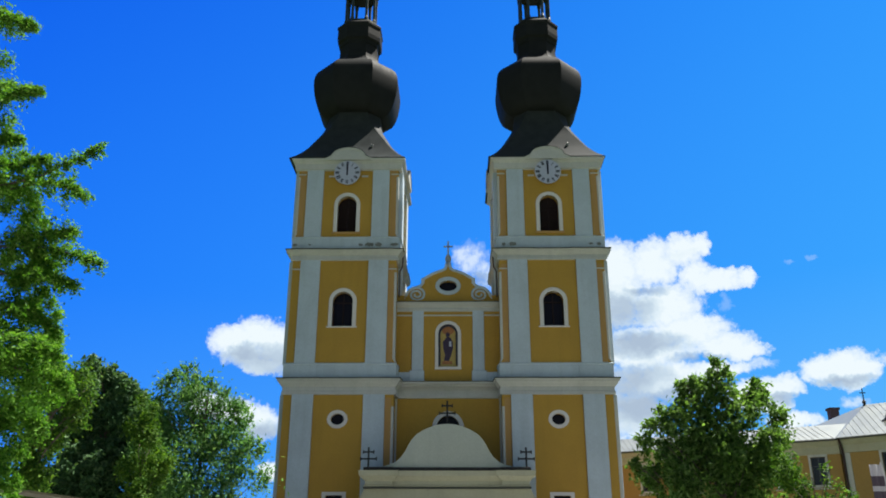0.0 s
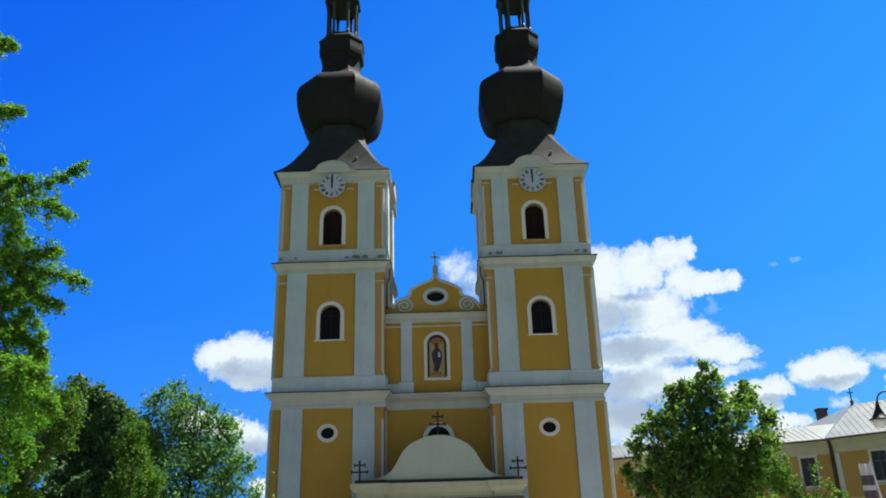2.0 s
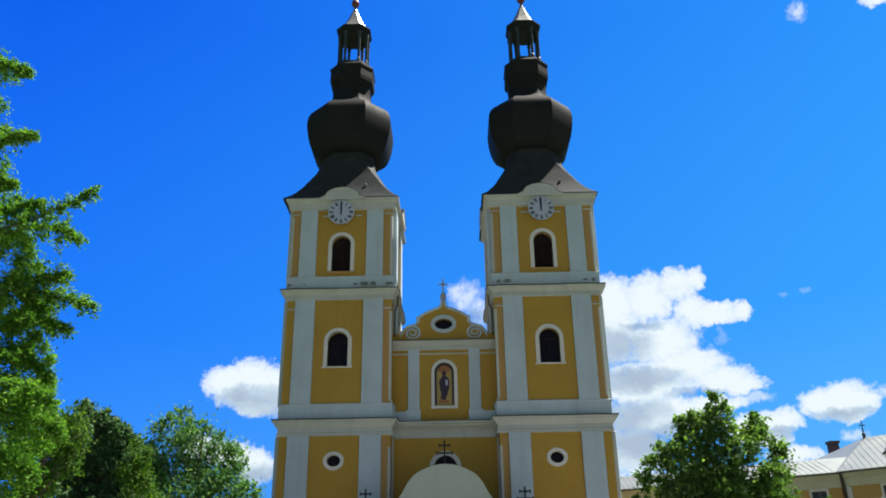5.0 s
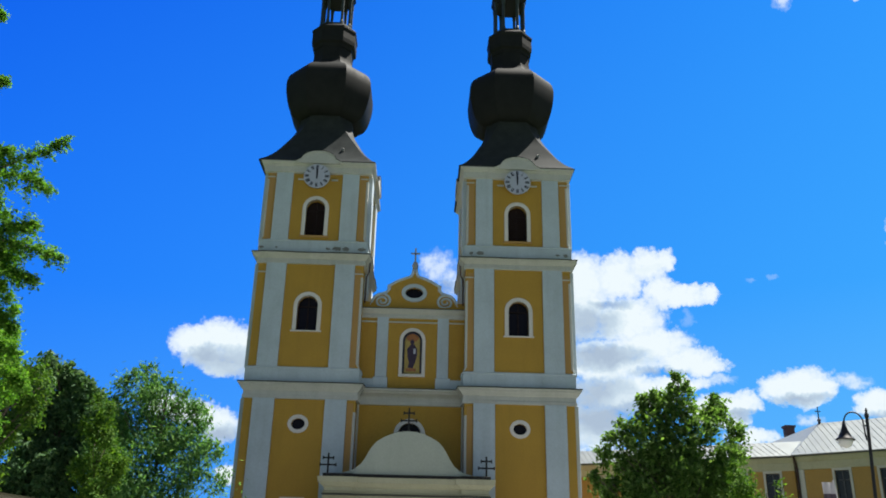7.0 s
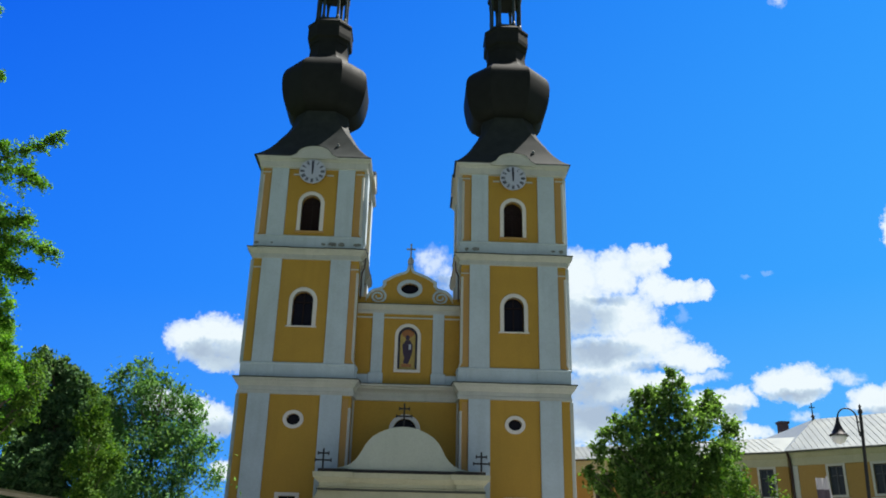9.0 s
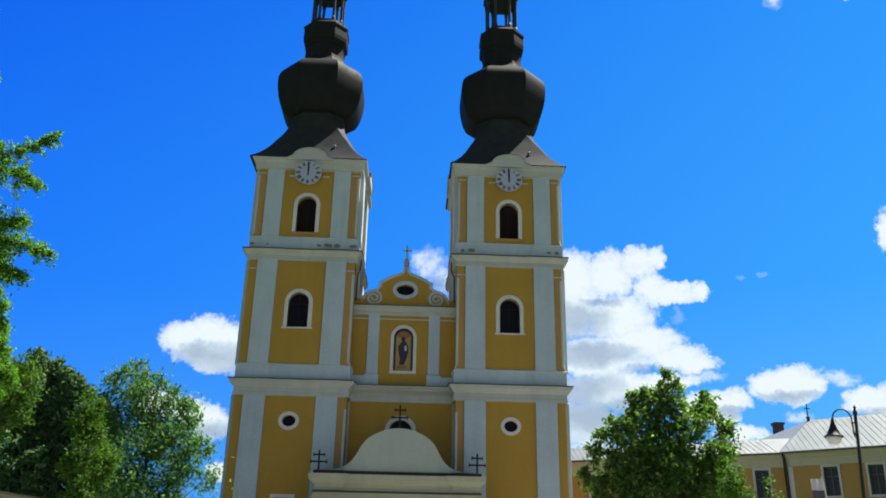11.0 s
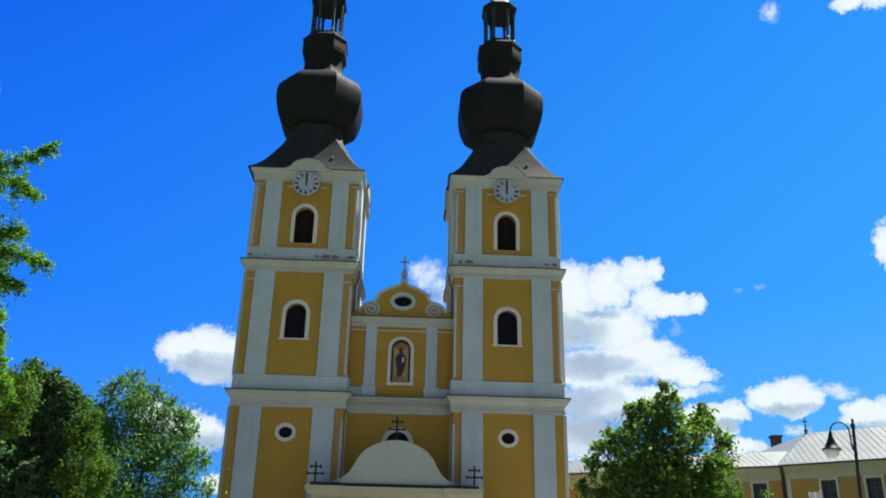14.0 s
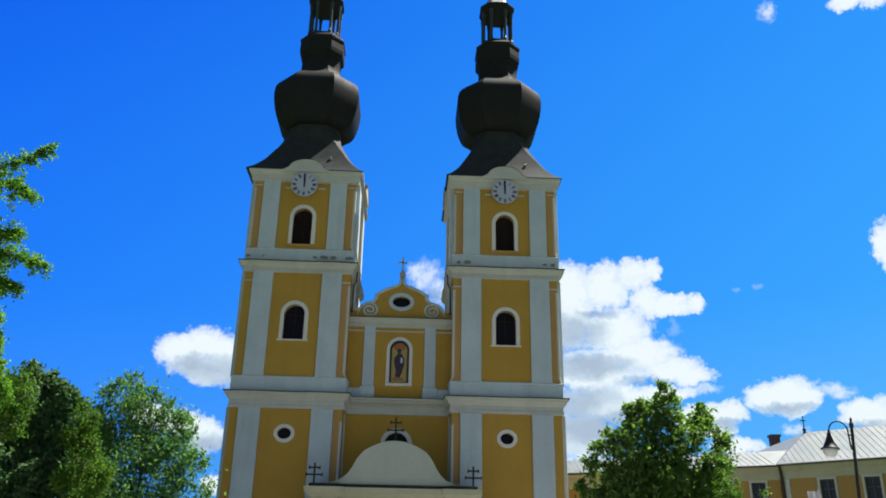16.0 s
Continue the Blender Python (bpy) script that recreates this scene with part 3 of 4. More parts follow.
def build_tower(cx):
    for z0, z1, hole in ((0, 11.86, "low"), (13.0, 21.68, "mid"), (22.5, 29.0, "top")):
        shape = {"low": None, "mid": arch(cx, 0.72, 16.7, 18.55), "top": arch(cx, 0.70, 23.9, 26.1)}[hole]
        if hole == "low":
            bm = panel(rect(cx - HALF, cx + HALF, z0, z1), [oval(cx, 10.18, 0.46, 0.38), rect(cx - 0.55, cx + 0.55, 3.0, 5.2)], 0.0, 0.6)
            part("tower_wall", bm, OCHRE, church, "ochre plastered tower wall")
            for x0, x1, y0, y1 in ((cx - HALF, cx - HALF + 0.6, 0.6, DEEP - 0.6), (cx + HALF - 0.6, cx + HALF, 0.6, DEEP - 0.6),
                                   (cx - HALF, cx + HALF, DEEP - 0.6, DEEP)):
                part("tower_wall", box(bmesh.new(), x0, x1, y0, y1, z0, z1), OCHRE, church)
        else:
            storey_wall(cx, z0, z1, shape)
    pilasters(cx, 0.9, 11.9, 1.72, 3.2, 0.16, False)
    pilasters(cx, 14.0, 21.7, 1.76, 3.2, 0.15, False)
    pilasters(cx, 23.45, 28.95, 1.86, 3.12, 0.14, True)
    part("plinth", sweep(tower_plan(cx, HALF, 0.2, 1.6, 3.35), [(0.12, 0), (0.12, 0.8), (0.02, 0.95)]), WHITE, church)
    plan = tower_plan(cx, HALF + 0.06, 0.06, 1.72, 3.2)
    cornice(plan, 11.84, 12.96, 0.42, "cream moulded cornice")
    part("band", sweep(tower_plan(cx, HALF + 0.06, 0.07, 1.66, 3.28), [(0.08, 13.0), (0.08, 13.9), (0.12, 13.94), (0.12, 14.02), (0.02, 14.08)]), WHITE, church, "white plaster band under the storey")
    cornice(plan, 21.64, 22.44, 0.42, "cream moulded cornice")
    part("band", sweep(tower_plan(cx, HALF + 0.05, 0.06, 1.78, 3.2), [(0.10, 22.48), (0.10, 23.36), (0.14, 23.4), (0.14, 23.46), (0.02, 23.52)]), WHITE, church, "white band with flaking plaster")
    top = [(cx - HALF, 0), (cx + HALF, 0), (cx + HALF, DEEP), (cx - HALF, DEEP)]
    part("cornice", sweep(top, [(0.02, 28.9), (0.24, 28.95), (0.26, 29.42), (0.32, 29.46), (0.36, 29.56), (0.45, 29.6), (0.49, 29.66), (0.49, 29.72), (0.5, 29.755)]),
         CREAM, church, "cream top cornice")
    # flaked plaster on the upper band, thin bands on the corner strips
    rng = random.Random(int(cx * 10) + 90)
    left_marks = ((1.13, 0.17, 0.10), (1.72, 0.24, 0.15), (1.95, 0.14, 0.17), (2.46, 0.25, 0.17), (3.60, 0.30, 0.14), (-3.72, 0.18, 0.10), (-2.6, 0.10, 0.06))
    right_marks = ((-2.78, 0.32, 0.15), (-3.45, 0.15, 0.13), (2.9, 0.16, 0.08), (3.5, 0.18, 0.12))
    for px, w, h in left_marks if cx < 0 else right_marks:
        ring = [(cx + px + w * (0.75 + 0.4 * rng.random()) * math.cos(a * 0.393), 22.84 + h * (0.7 + 0.5 * rng.random()) * math.sin(a * 0.393) + rng.uniform(-0.03, 0.03)) for a in range(16)]
        front = -0.215 if 1.7 < abs(px) < 3.3 else -0.155
        part("flaked_patch", panel(ring, [], front - 0.004, front + 0.02), MORTAR, church, "grey patch of flaked plaster")
    for z in (20.95, 28.55):
        for s in (-1, 1):
            a, b = sorted((cx + s * 3.22, cx + s * 3.82))
            part("impost", soft_box(a, b, -0.05, 0.3, z, z + 0.09, 0.01), CREAM, church)
    # narrow cream beads on the tower's corners
    for z0, z1 in ((1.4, 11.05), (14.35, 20.75), (23.7, 28.4)):
        for s in (-1, 1):
            a, b = sorted((cx + s * 3.64, cx + s * 3.83))
            if s * cx > 0 and (z0 < 10 or (z0 < 20 and s < 0)):
                continue
            p, q = sorted((cx + s * 3.22, cx + s * 3.65))
            part("corner_panel", soft_box(p, q, -0.015, 0.05, z0 - 0.4, z1 + 0.6, 0.005), DUSKY, church)
            part("corner_bead", soft_box(a, b, -0.03, 0.4, z0, z1, 0.03), CREAM, church, "narrow cream bead on the corner")
            if z0 > 10:
                x = cx + s * 3.76
                foot = [(x, 0.03, z0 + 0.12), (x, 0.03, z0 - 0.02), (x + s * 0.05, 0.03, z0 - 0.14), (x + s * 0.15, 0.03, z0 - 0.21)]
                part("bead_foot", tube(bmesh.new(), foot, [0.075, 0.075, 0.07, 0.05], 8), CREAM, church, "", True)
    for quarter in (0, 1, 3):
        build_hood(cx, quarter)
    build_clock(cx - 0.03, 28.47)
    for s in (-1, 1):
        a, b = sorted((cx + s * 1.0, cx + s * 1.5))
        part("impost", soft_box(a, b, -0.1, 0.02, 28.38, 28.48, 0.01), CREAM, church)
    arched_window(cx, 0.70, 23.9, 26.1, 0.0, True)
    arched_window(cx, 0.72, 16.7, 18.55, 0.0, False)
    w = part("window", ring_frame(cx, 10.18, 0.46, 0.38, 0.24, -0.06, 0.0), TRIM, church, "oval window in a white surround")
    part("pane", prism(bmesh.new(), oval(cx, 10.18, 0.48, 0.4), 0.3, 0.34), GLASS, w)
    w = part("window", panel(rect(cx - 0.8, cx + 0.8, 2.8, 5.42), [rect(cx - 0.55, cx + 0.55, 3.0, 5.2)], -0.06, 0.05), TRIM, church, "small window in a white surround")
    part("pane", prism(bmesh.new(), rect(cx - 0.56, cx + 0.56, 3.0, 5.2), 0.3, 0.34), GLASS, w)
    build_dome(cx - (0.13 if cx < 0 else 0.04), DEEP / 2)


for side in (-1, 1):
    build_tower(side * TOWER)


def build_centre():
    e, y = TOWER - HALF, 1.5
    wall = panel(rect(-e, e, 0, 11.9), [arch(0, 0.80, 8.0, 9.85), rect(-1.6, 1.6, 0.02, 4.0)], y, y + 0.8)
    part("front_wall", wall, OCHRE, church, "ochre front wall between the towers")
    part("front_wall", panel(rect(-e, e, 12.9, 18.3), [arch(0, 0.70, 14.1, 16.55)], y, y + 0.8), OCHRE, church, "ochre front wall between the towers")
    for s in (-1, 1):
        x0, x1 = sorted((s * (e - 0.14), s * e))
        part("corner_bead", soft_box(x0, x1, y - 0.12, y + 0.02, 0.5, 11.9), CREAM, church, "narrow cream bead in the corner")
        a, b = sorted((s * 1.78, s * 2.60))
        part("pilaster", soft_box(a, b, y - 0.12, y + 0.02, 13.8, 18.25), WHITE, church, "white pilaster beside the niche")
        a, b = sorted((s * 1.70, s * 2.74))
        part("pedestal", soft_box(a, b, y - 0.26, y + 0.02, 12.95, 13.8), WHITE, church)
        a, b = sorted((s * 2.745, s * e))
        part("band", soft_box(a, b, y - 0.16, y + 0.02, 12.95, 13.7), WHITE, church)

    def straight(z0, z1, out, name):
        h = z1 - z0
        pts = [(0.0, z0), (-0.1, z0 + 0.03), (-0.1, z0 + h * 0.3), (-0.06, z0 + h * 0.34), (-0.06, z0 + h * 0.5), (-0.16, z0 + h * 0.6), (-out * 0.7, z0 + h * 0.74),
               (-out * 0.75, z0 + h * 0.84), (-out, z0 + h * 0.88), (-out, z1), (0.4, z1)]
        bm = bmesh.new()
        a = [bm.verts.new((-e, y + d, z)) for d, z in pts]
        b = [bm.verts.new((e, y + d, z)) for d, z in pts]
        for i in range(len(pts)):
            j = (i + 1) % len(pts)
            bm.faces.new((a[i], a[j], b[j], b[i]))
        bm.faces.new(a)
        bm.faces.new(b[::-1])
        c = part(name, bm, CREAM, church, "cream moulded cornice")
        part("flashing", prism(bmesh.new(), [(-e, z1 + 0.003), (e, z1 + 0.003), (e, z1 + 0.05), (-e, z1 + 0.05)], y - out - 0.04, y + 0.4), FLASH, c)

    straight(11.84, 12.9, 0.72, "cornice")
    straight(18.18, 18.84, 0.36, "cornice")
    part("string_course", soft_box(-e, e, y - 0.07, y + 0.02, 17.86, 17.96), CREAM, church)
    # niche with the mosaic
    niche = part("niche", arch_frame(0, 0.70, 14.1, 16.55, 0.24, y - 0.08, y), TRIM, church, "arched niche in a white surround")
    part("sill", soft_box(-0.95, 0.95, y - 0.12, y + 0.1, 13.9, 14.1), TRIM, niche)
    part("inner_frame", arch_frame(0, 0.555, 14.2, 16.53, 0.14, y - 0.02, y + 0.07), INK, niche)
    part("mosaic", prism(bmesh.new(), arch(0, 0.70, 14.1, 16.55), y + 0.16, y + 0.20), ICON_GOLD, niche, "gold mosaic panel with a plain dark shape")
    robe = [(-0.30, 14.6), (0.06, 14.56), (0.22, 14.95), (0.36, 15.5), (0.34, 16.0), (0.16, 16.3), (-0.14, 16.3), (-0.38, 15.95), (-0.34, 15.4), (-0.22, 15.0)]
    part("inlay", prism(bmesh.new(), robe, y + 0.14, y + 0.159), ICON_ROBE, niche)
    part("inlay", prism(bmesh.new(), oval(0, 16.8, 0.44, 0.3), y + 0.145, y + 0.159), ICON_WARM, niche)
    part("inlay", prism(bmesh.new(), oval(-0.02, 16.48, 0.15, 0.19), y + 0.13, y + 0.144), ICON_ROBE, niche)
    part("inlay", prism(bmesh.new(), rect(-0.42, 0.3, 14.34, 14.56), y + 0.145, y + 0.159), ICON_WARM, niche)
    part("inlay", prism(bmesh.new(), rect(0.08, 0.24, 15.62, 16.0), y + 0.128, y + 0.139), DIAL, niche)
    # lunette behind the porch gable
    w = part("window", arch_frame(0, 0.80, 8.0, 9.85, 0.30, y - 0.08, y), TRIM, church, "arched window in a white surround")
    part("pane", prism(bmesh.new(), arch(0, 0.82, 8.0, 9.85), y + 0.4, y + 0.44), GLASS, w)
    # curved gable
    half = [(3.35, 18.9), (3.2, 19.15), (3.08, 19.55), (2.9, 19.82), (2.6, 20.0), (2.3, 20.1), (2.05, 20.2), (1.9, 20.36), (1.87, 20.72), (1.68, 20.82), (1.45, 20.97), (1.2, 21.11),
            (0.95, 21.22), (0.65, 21.34), (0.40, 21.42), (0.24, 21.52), (0.14, 21.72), (0.1, 22.02)]
    outline = [(-x, z) for x, z in half] + [(x, z) for x, z in reversed(half)]
    part("gable", panel(outline, [oval(0, 20.2, 0.66, 0.42)], y + 0.1, y + 0.7), OCHRE, church, "curved ochre gable between the towers")
    for s in (-1, 1):
        rim = tube(bmesh.new(), [(s * x, y + 0.12, z + 0.02) for x, z in half[1:]], [0.11] * (len(half) - 1), 8)
        part("gable_rim", rim, WHITE, church, "white moulded rim", True)
        a, b = sorted((s * 1.74, s * 2.0))
        part("shoulder", soft_box(a, b, y - 0.02, y + 0.3, 20.38, 20.80, 0.03), WHITE, church)
        turns = [(s * (2.32 + (0.66 - 0.0125 * k) * math.cos(0.3 * k + 0.5)), y + 0.06, 19.52 + (0.60 - 0.0125 * k) * math.sin(0.3 * k + 0.5)) for k in range(44)]
        part("scroll", tube(bmesh.new(), turns, [0.10 - 0.0008 * k for k in range(44)], 8), WHITE, church, "white plaster volute", True)
    w = part("window", ring_frame(0, 20.2, 0.66, 0.42, 0.28, y + 0.03, y + 0.1), WHITE, church, "oval gable window in a white surround")
    part("pane", prism(bmesh.new(), oval(0, 20.2, 0.68, 0.44), y + 0.45, y + 0.49), GLASS, w)
    fin = part("finial", lathe(bmesh.new(), 0, y + 0.35, [(0.2, 22.0), (0.12, 22.08), (0.2, 22.25), (0.24, 22.45), (0.16, 22.68), (0.06, 22.8)], 12), STONE, church, "stone knob with a small cross", True)
    cr = box(bmesh.new(), -0.06, 0.06, y + 0.31, y + 0.39, 22.75, 23.84)
    box(cr, -0.34, 0.34, y + 0.31, y + 0.39, 23.36, 23.47)
    part("cross", cr, STONE, fin)
    # rainwater pipes down the towers' inner sides, above the gable's foot
    for s in (-1, 1):
        pipe = [(s * (e - 0.42), 0.9, 22.4), (s * (e - 0.36), 1.0, 21.5), (s * (e - 0.16), 1.2, 21.2), (s * (e - 0.14), 1.25, 19.2)]
        part("downpipe", tube(bmesh.new(), pipe, [0.055] * 4, 8), RUST, church, "dark red-brown downpipe")
    # plastered foot of the gable
    part("gable_foot", soft_box(-e, e, y - 0.02, y + 0.09, 18.9, 19.12, 0.02), OCHRE, church)
    for s in (-1, 1):
        part("gable_foot", panel([(s * 2.75, 19.1), (s * e, 19.1), (s * e, 19.5), (s * 3.15, 19.42)], [], y + 0.02, y + 0.4), OCHRE, church)
    # nave behind
    part("nave_wall", panel(rect(-8.2, 8.2, 0, 12.6), [], DEEP + 0.01, 46), OCHRE, church)
    part("nave_roof", prism(bmesh.new(), [(-8.9, 12.62), (8.9, 12.62), (0, 18.2)], DEEP - 3.0, 46.5), TIN, church)


build_centre()


def double_cross(bm, x, y, z0, z1):
    """A wrought cross with two bars and small knobs at their ends."""
    h = z1 - z0
    box(bm, x - 0.055, x + 0.055, y - 0.04, y + 0.04, z0, z1)
    for f, wd in ((0.78, 0.33), (0.46, 0.5)):
        zc = z0 + h * f
        box(bm, x - wd, x + wd, y - 0.035, y + 0.035, zc - 0.05, zc + 0.05)
        for s in (-1, 1):
            box(bm, x + s * wd - 0.04, x + s * wd + 0.04, y - 0.04, y + 0.04, zc - 0.11, zc + 0.11)
    return bm


def build_porch():
    w, d = 5.1, 2.7
    part("porch_wall", panel(rect(-w, w, 0, 5.6), [arch(0, 1.5, 0.02, 3.0)], -d, -d + 0.5), DULL_CREAM, church, "cream porch wall")
    for s in (-1, 1):
        part("porch_wall", box(bmesh.new(), s * w, s * (w - 0.5), -d + 0.5, -0.2, 0, 5.6), DULL_CREAM, church)
    # scrolled wings widen the porch front towards the ground
    for s in (-1, 1):
        wing_line = [(5.08, 0.0), (6.45, 0.0), (6.45, 3.2), (6.3, 3.7), (6.0, 4.25), (5.65, 4.75), (5.4, 5.1), (5.22, 5.45), (5.08, 5.45)]
        part("porch_scroll", panel([(s * x, z) for x, z in wing_line], [], -d + 0.02, -d + 0.45), DULL_CREAM, church, "cream scrolled wing of the porch")
    plan = [(-w, -d - 0.3), (-3.5, -d - 0.3), (-3.5, -d), (3.5, -d), (3.5, -d - 0.3), (w, -d - 0.3), (w, -0.17), (-w, -0.17)]
    part("porch_cornice", sweep(plan, [(0.0, 5.5), (0.10, 5.55), (0.14, 5.62), (0.05, 5.66), (0.05, 5.9), (0.2, 5.98), (0.3, 6.1), (0.42, 6.18), (0.44, 6.4), (0.46, 6.5)]), DULL_CREAM, church, "dull cream porch cornice")
    part("string_course", sweep(plan, [(0.03, 5.42), (0.17, 5.44), (0.17, 5.52), (0.03, 5.54)]), FLASH, church)
    part("porch_roof", sweep(plan, [(0.30, 6.504), (0.16, 6.51), (0.18, 6.70), (0.02, 6.74)]), IRON, church, "black sheet-metal edge of the porch roof")
    # pale slab out of sight, added to throw light onto the recessed wall
    part("porch_roof", soft_box(-w + 0.1, w - 0.1, -d + 0.4, -0.19, 6.72, 6.80, 0.02), ROOF_TIN, church, "unseen pale porch roof top added to bounce light")
    half = [(4.4, 6.66), (4.3, 6.76), (3.75, 6.88), (3.3, 7.06), (2.95, 7.36), (2.7, 7.72), (2.42, 8.25), (2.25, 8.5), (1.95, 8.82), (1.55, 9.06), (1.1, 9.26), (0.6, 9.41), (0.25, 9.45), (0.0, 9.46)]
    outline = [(-x, z) for x, z in half] + [(x, z) for x, z in half[-2::-1]]
    part("porch_gable", panel(outline, [], -d - 0.05, -d + 0.3), LIME, church, "bell-shaped limewashed porch gable")
    for x, z0, z1 in ((-5.03, 6.66, 8.0), (5.03, 6.66, 8.0), (0.0, 9.46, 10.98)):
        part("cross", double_cross(bmesh.new(), x, -d + 0.1, z0, z1), IRON, church, "black wrought double-barred cross")


build_porch()

# ---- the monastery ----
monastery = tagged(new("monastery_building"), "two-storey ochre monastery wing with a pale sheet-metal roof", "building")
EAVE = 9.5


def slab(bm, pts):
    bm.faces.new([bm.verts.new(p) for p in pts])


def wing(p, q, deep, ridge_z, ridge_back, start, windows, hipped, lean, skew=None, over=0.0):
    """A wing from p to q along its front; start moves the ridge's near end in from p, over its far end past q."""
    p, q = Vector((*p, 0)), Vector((*q, 0))
    d = (q - p).normalized()
    b = Vector((-d.y, d.x, 0))
    ln = (q - p).length

    def at(u, v, z):
        return tuple(p + d * u + b * v + Vector((0, 0, z)))

    def place(bm, u=0.0, v=0.0, z=0.0):
        m = Matrix((( d.x, b.x, 0, p.x + d.x * u + b.x * v), (d.y, b.y, 0, p.y + d.y * u + b.y * v), (0, 0, 1, z), (0, 0, 0, 1)))
        bmesh.ops.transform(bm, matrix=m, verts=bm.verts)
        return bm

    holes = []
    for u in windows:
        for z0 in (1.4, 6.35):
            holes.append(rect(u - 0.5, u + 0.5, z0, z0 + 2.0))
    part("wall", place(panel(rect(0, ln, 0, EAVE - 1.0), holes, 0.5, 1.0)), DULL_OCHRE, monastery, "ochre plastered front wall")
    part("wall", place(box(bmesh.new(), 0, ln, 1.0, deep, 0, EAVE - 1.0)), DULL_OCHRE, monastery)
    fr = bmesh.new()
    prof = [(0.5, EAVE - 1.0), (0.42, EAVE - 0.98), (0.42, EAVE - 0.45), (0.3, EAVE - 0.35), (0.12, EAVE - 0.16), (0.05, EAVE - 0.14), (0.05, EAVE - 0.04), (deep, EAVE - 0.04), (deep, EAVE - 1.0)]
    a = [fr.verts.new((0, y, z)) for y, z in prof]
    c = [fr.verts.new((ln, y, z)) for y, z in prof]
    for i in range(len(prof)):
        j = (i + 1) % len(prof)
        fr.faces.new((a[i], a[j], c[j], c[i]))
    fr.faces.new(a)
    fr.faces.new(c[::-1])
    part("frieze", place(fr), DULL_CREAM, monastery, "cream frieze under the eaves")
    roof = bmesh.new()
    back = 2 * ridge_back
    rear = skew if hipped else at(0, back, EAVE)
    front = [at(-0.2 if hipped else 0, 0, EAVE), at(ln, 0, EAVE), at(ln + over, ridge_back, ridge_z), at(start, ridge_back, ridge_z)]
    slab(roof, front)
    slab(roof, [rear, at(ln, back, EAVE), at(ln + over, ridge_back, ridge_z), at(start, ridge_back, ridge_z)])
    if hipped:
        slab(roof, [at(-0.2, 0, EAVE), rear, at(start, ridge_back, ridge_z)])
    bmesh.ops.remove_doubles(roof, verts=roof.verts, dist=0.001)
    ext = bmesh.ops.extrude_face_region(roof, geom=roof.faces[:])
    bmesh.ops.translate(roof, vec=(0, 0, 0.06), verts=[v for v in ext["geom"] if isinstance(v, bmesh.types.BMVert)])
    r = part("roof", roof, ROOF_TIN, monastery, "pale zinc roof with standing seams")
    u = 0.5
    while u < ln:
        t = min(1.0, (u + 0.2) / (start + 0.2 + lean))
        a0, a1 = Vector(at(u, 0, EAVE + 0.06)), Vector(at(u - lean * t, ridge_back * t, EAVE + 0.06 + (ridge_z - EAVE) * t))
        part("seam", tube(bmesh.new(), [a0, a1], [0.03, 0.03], 4), SEAM, r)
        u += 0.44
    part("gutter", tube(bmesh.new(), [at(-0.1, -0.06, EAVE - 0.02), at(ln, -0.06, EAVE - 0.02)], [0.075, 0.075], 8), FLASH, r)
    for u in windows:
        for z0 in (1.4, 6.35):
            w = part("window", place(panel(rect(u - 0.66, u + 0.66, z0 - 0.16, z0 + 2.16), [rect(u - 0.5, u + 0.5, z0, z0 + 2.0)], 0.44, 0.52)), CREAM, monastery,
                     "tall window in a cream surround")
            part("pane", place(box(bmesh.new(), u - 0.5, u + 0.5, 0.74, 0.77, z0, z0 + 2.0)), WING_GLASS, w)
            f = bmesh.new()
            for x0, x1, za, zb in ((-0.5, -0.42, 0, 2), (0.42, 0.5, 0, 2), (-0.05, 0.05, 0, 2), (-0.5, 0.5, 0, 0.08), (-0.5, 0.5, 1.92, 2), (-0.5, 0.5, 1.3, 1.38)):
                box(f, u + x0, u + x1, 0.66, 0.735, z0 + za, z0 + zb)
            part("frame", place(f), WING_FRAME, w)
            part("sill", place(soft_box(u - 0.85, u + 0.85, 0.34, 0.6, z0 - 0.3, z0 - 0.22, 0.01)), CREAM, w)
    return at, place


wing((9.5, 71.75), (27.5, 61.0), 4.8, 10.81, 2.4, 0.0, (3.0, 6.5, 10.0, 13.5, 17.0, 19.4), False, 1.5, None, 0.75)
REAR = (32.02, 76.0, 12.37)
at, place = wing((27.5, 60.6), (45.0, 43.4), 10.0, 12.40, 5.0, 0.45, (3.0, 6.0, 9.0, 12.0, 15.0, 18.0, 21.0), True, 3.0, REAR)
pipe = tube(bmesh.new(), [at(-0.05, -0.1, EAVE - 0.05), at(-0.05, 0.25, EAVE - 0.7), at(-0.05, 0.35, EAVE - 1.0), at(-0.05, 0.38, 0.2)], [0.07] * 4, 8)
part("downpipe", pipe, RUST, monastery, "dark red-brown downpipe at the corner")
part("corner_strip", place(soft_box(0.0, 0.38, 0.44, 0.56, 0.0, EAVE - 1.0)), CREAM, monastery)
fx, fy, _ = at(0.45, 5.0, 0)
fin = lathe(bmesh.new(), fx, fy, [(0.16, 12.3), (0.1, 12.55), (0.16, 12.7), (0.05, 12.85), (0.035, 13.75)], 8)
box(fin, fx - 0.22, fx + 0.22, fy - 0.03, fy + 0.03, 13.35, 13.42)
part("finial", fin, IRON, monastery, "small iron cross on the ridge")
bm = soft_box(-0.38, 0.38, -0.38, 0.38, 10.0, 12.1, 0.03)
box(bm, -0.46, 0.46, -0.46, 0.46, 12.0, 12.2)
bmesh.ops.translate(bm, verts=bm.verts, vec=(33.4, 74.0, 1.68))
part("chimney", bm, BRICK, monastery, "squat red brick chimney")


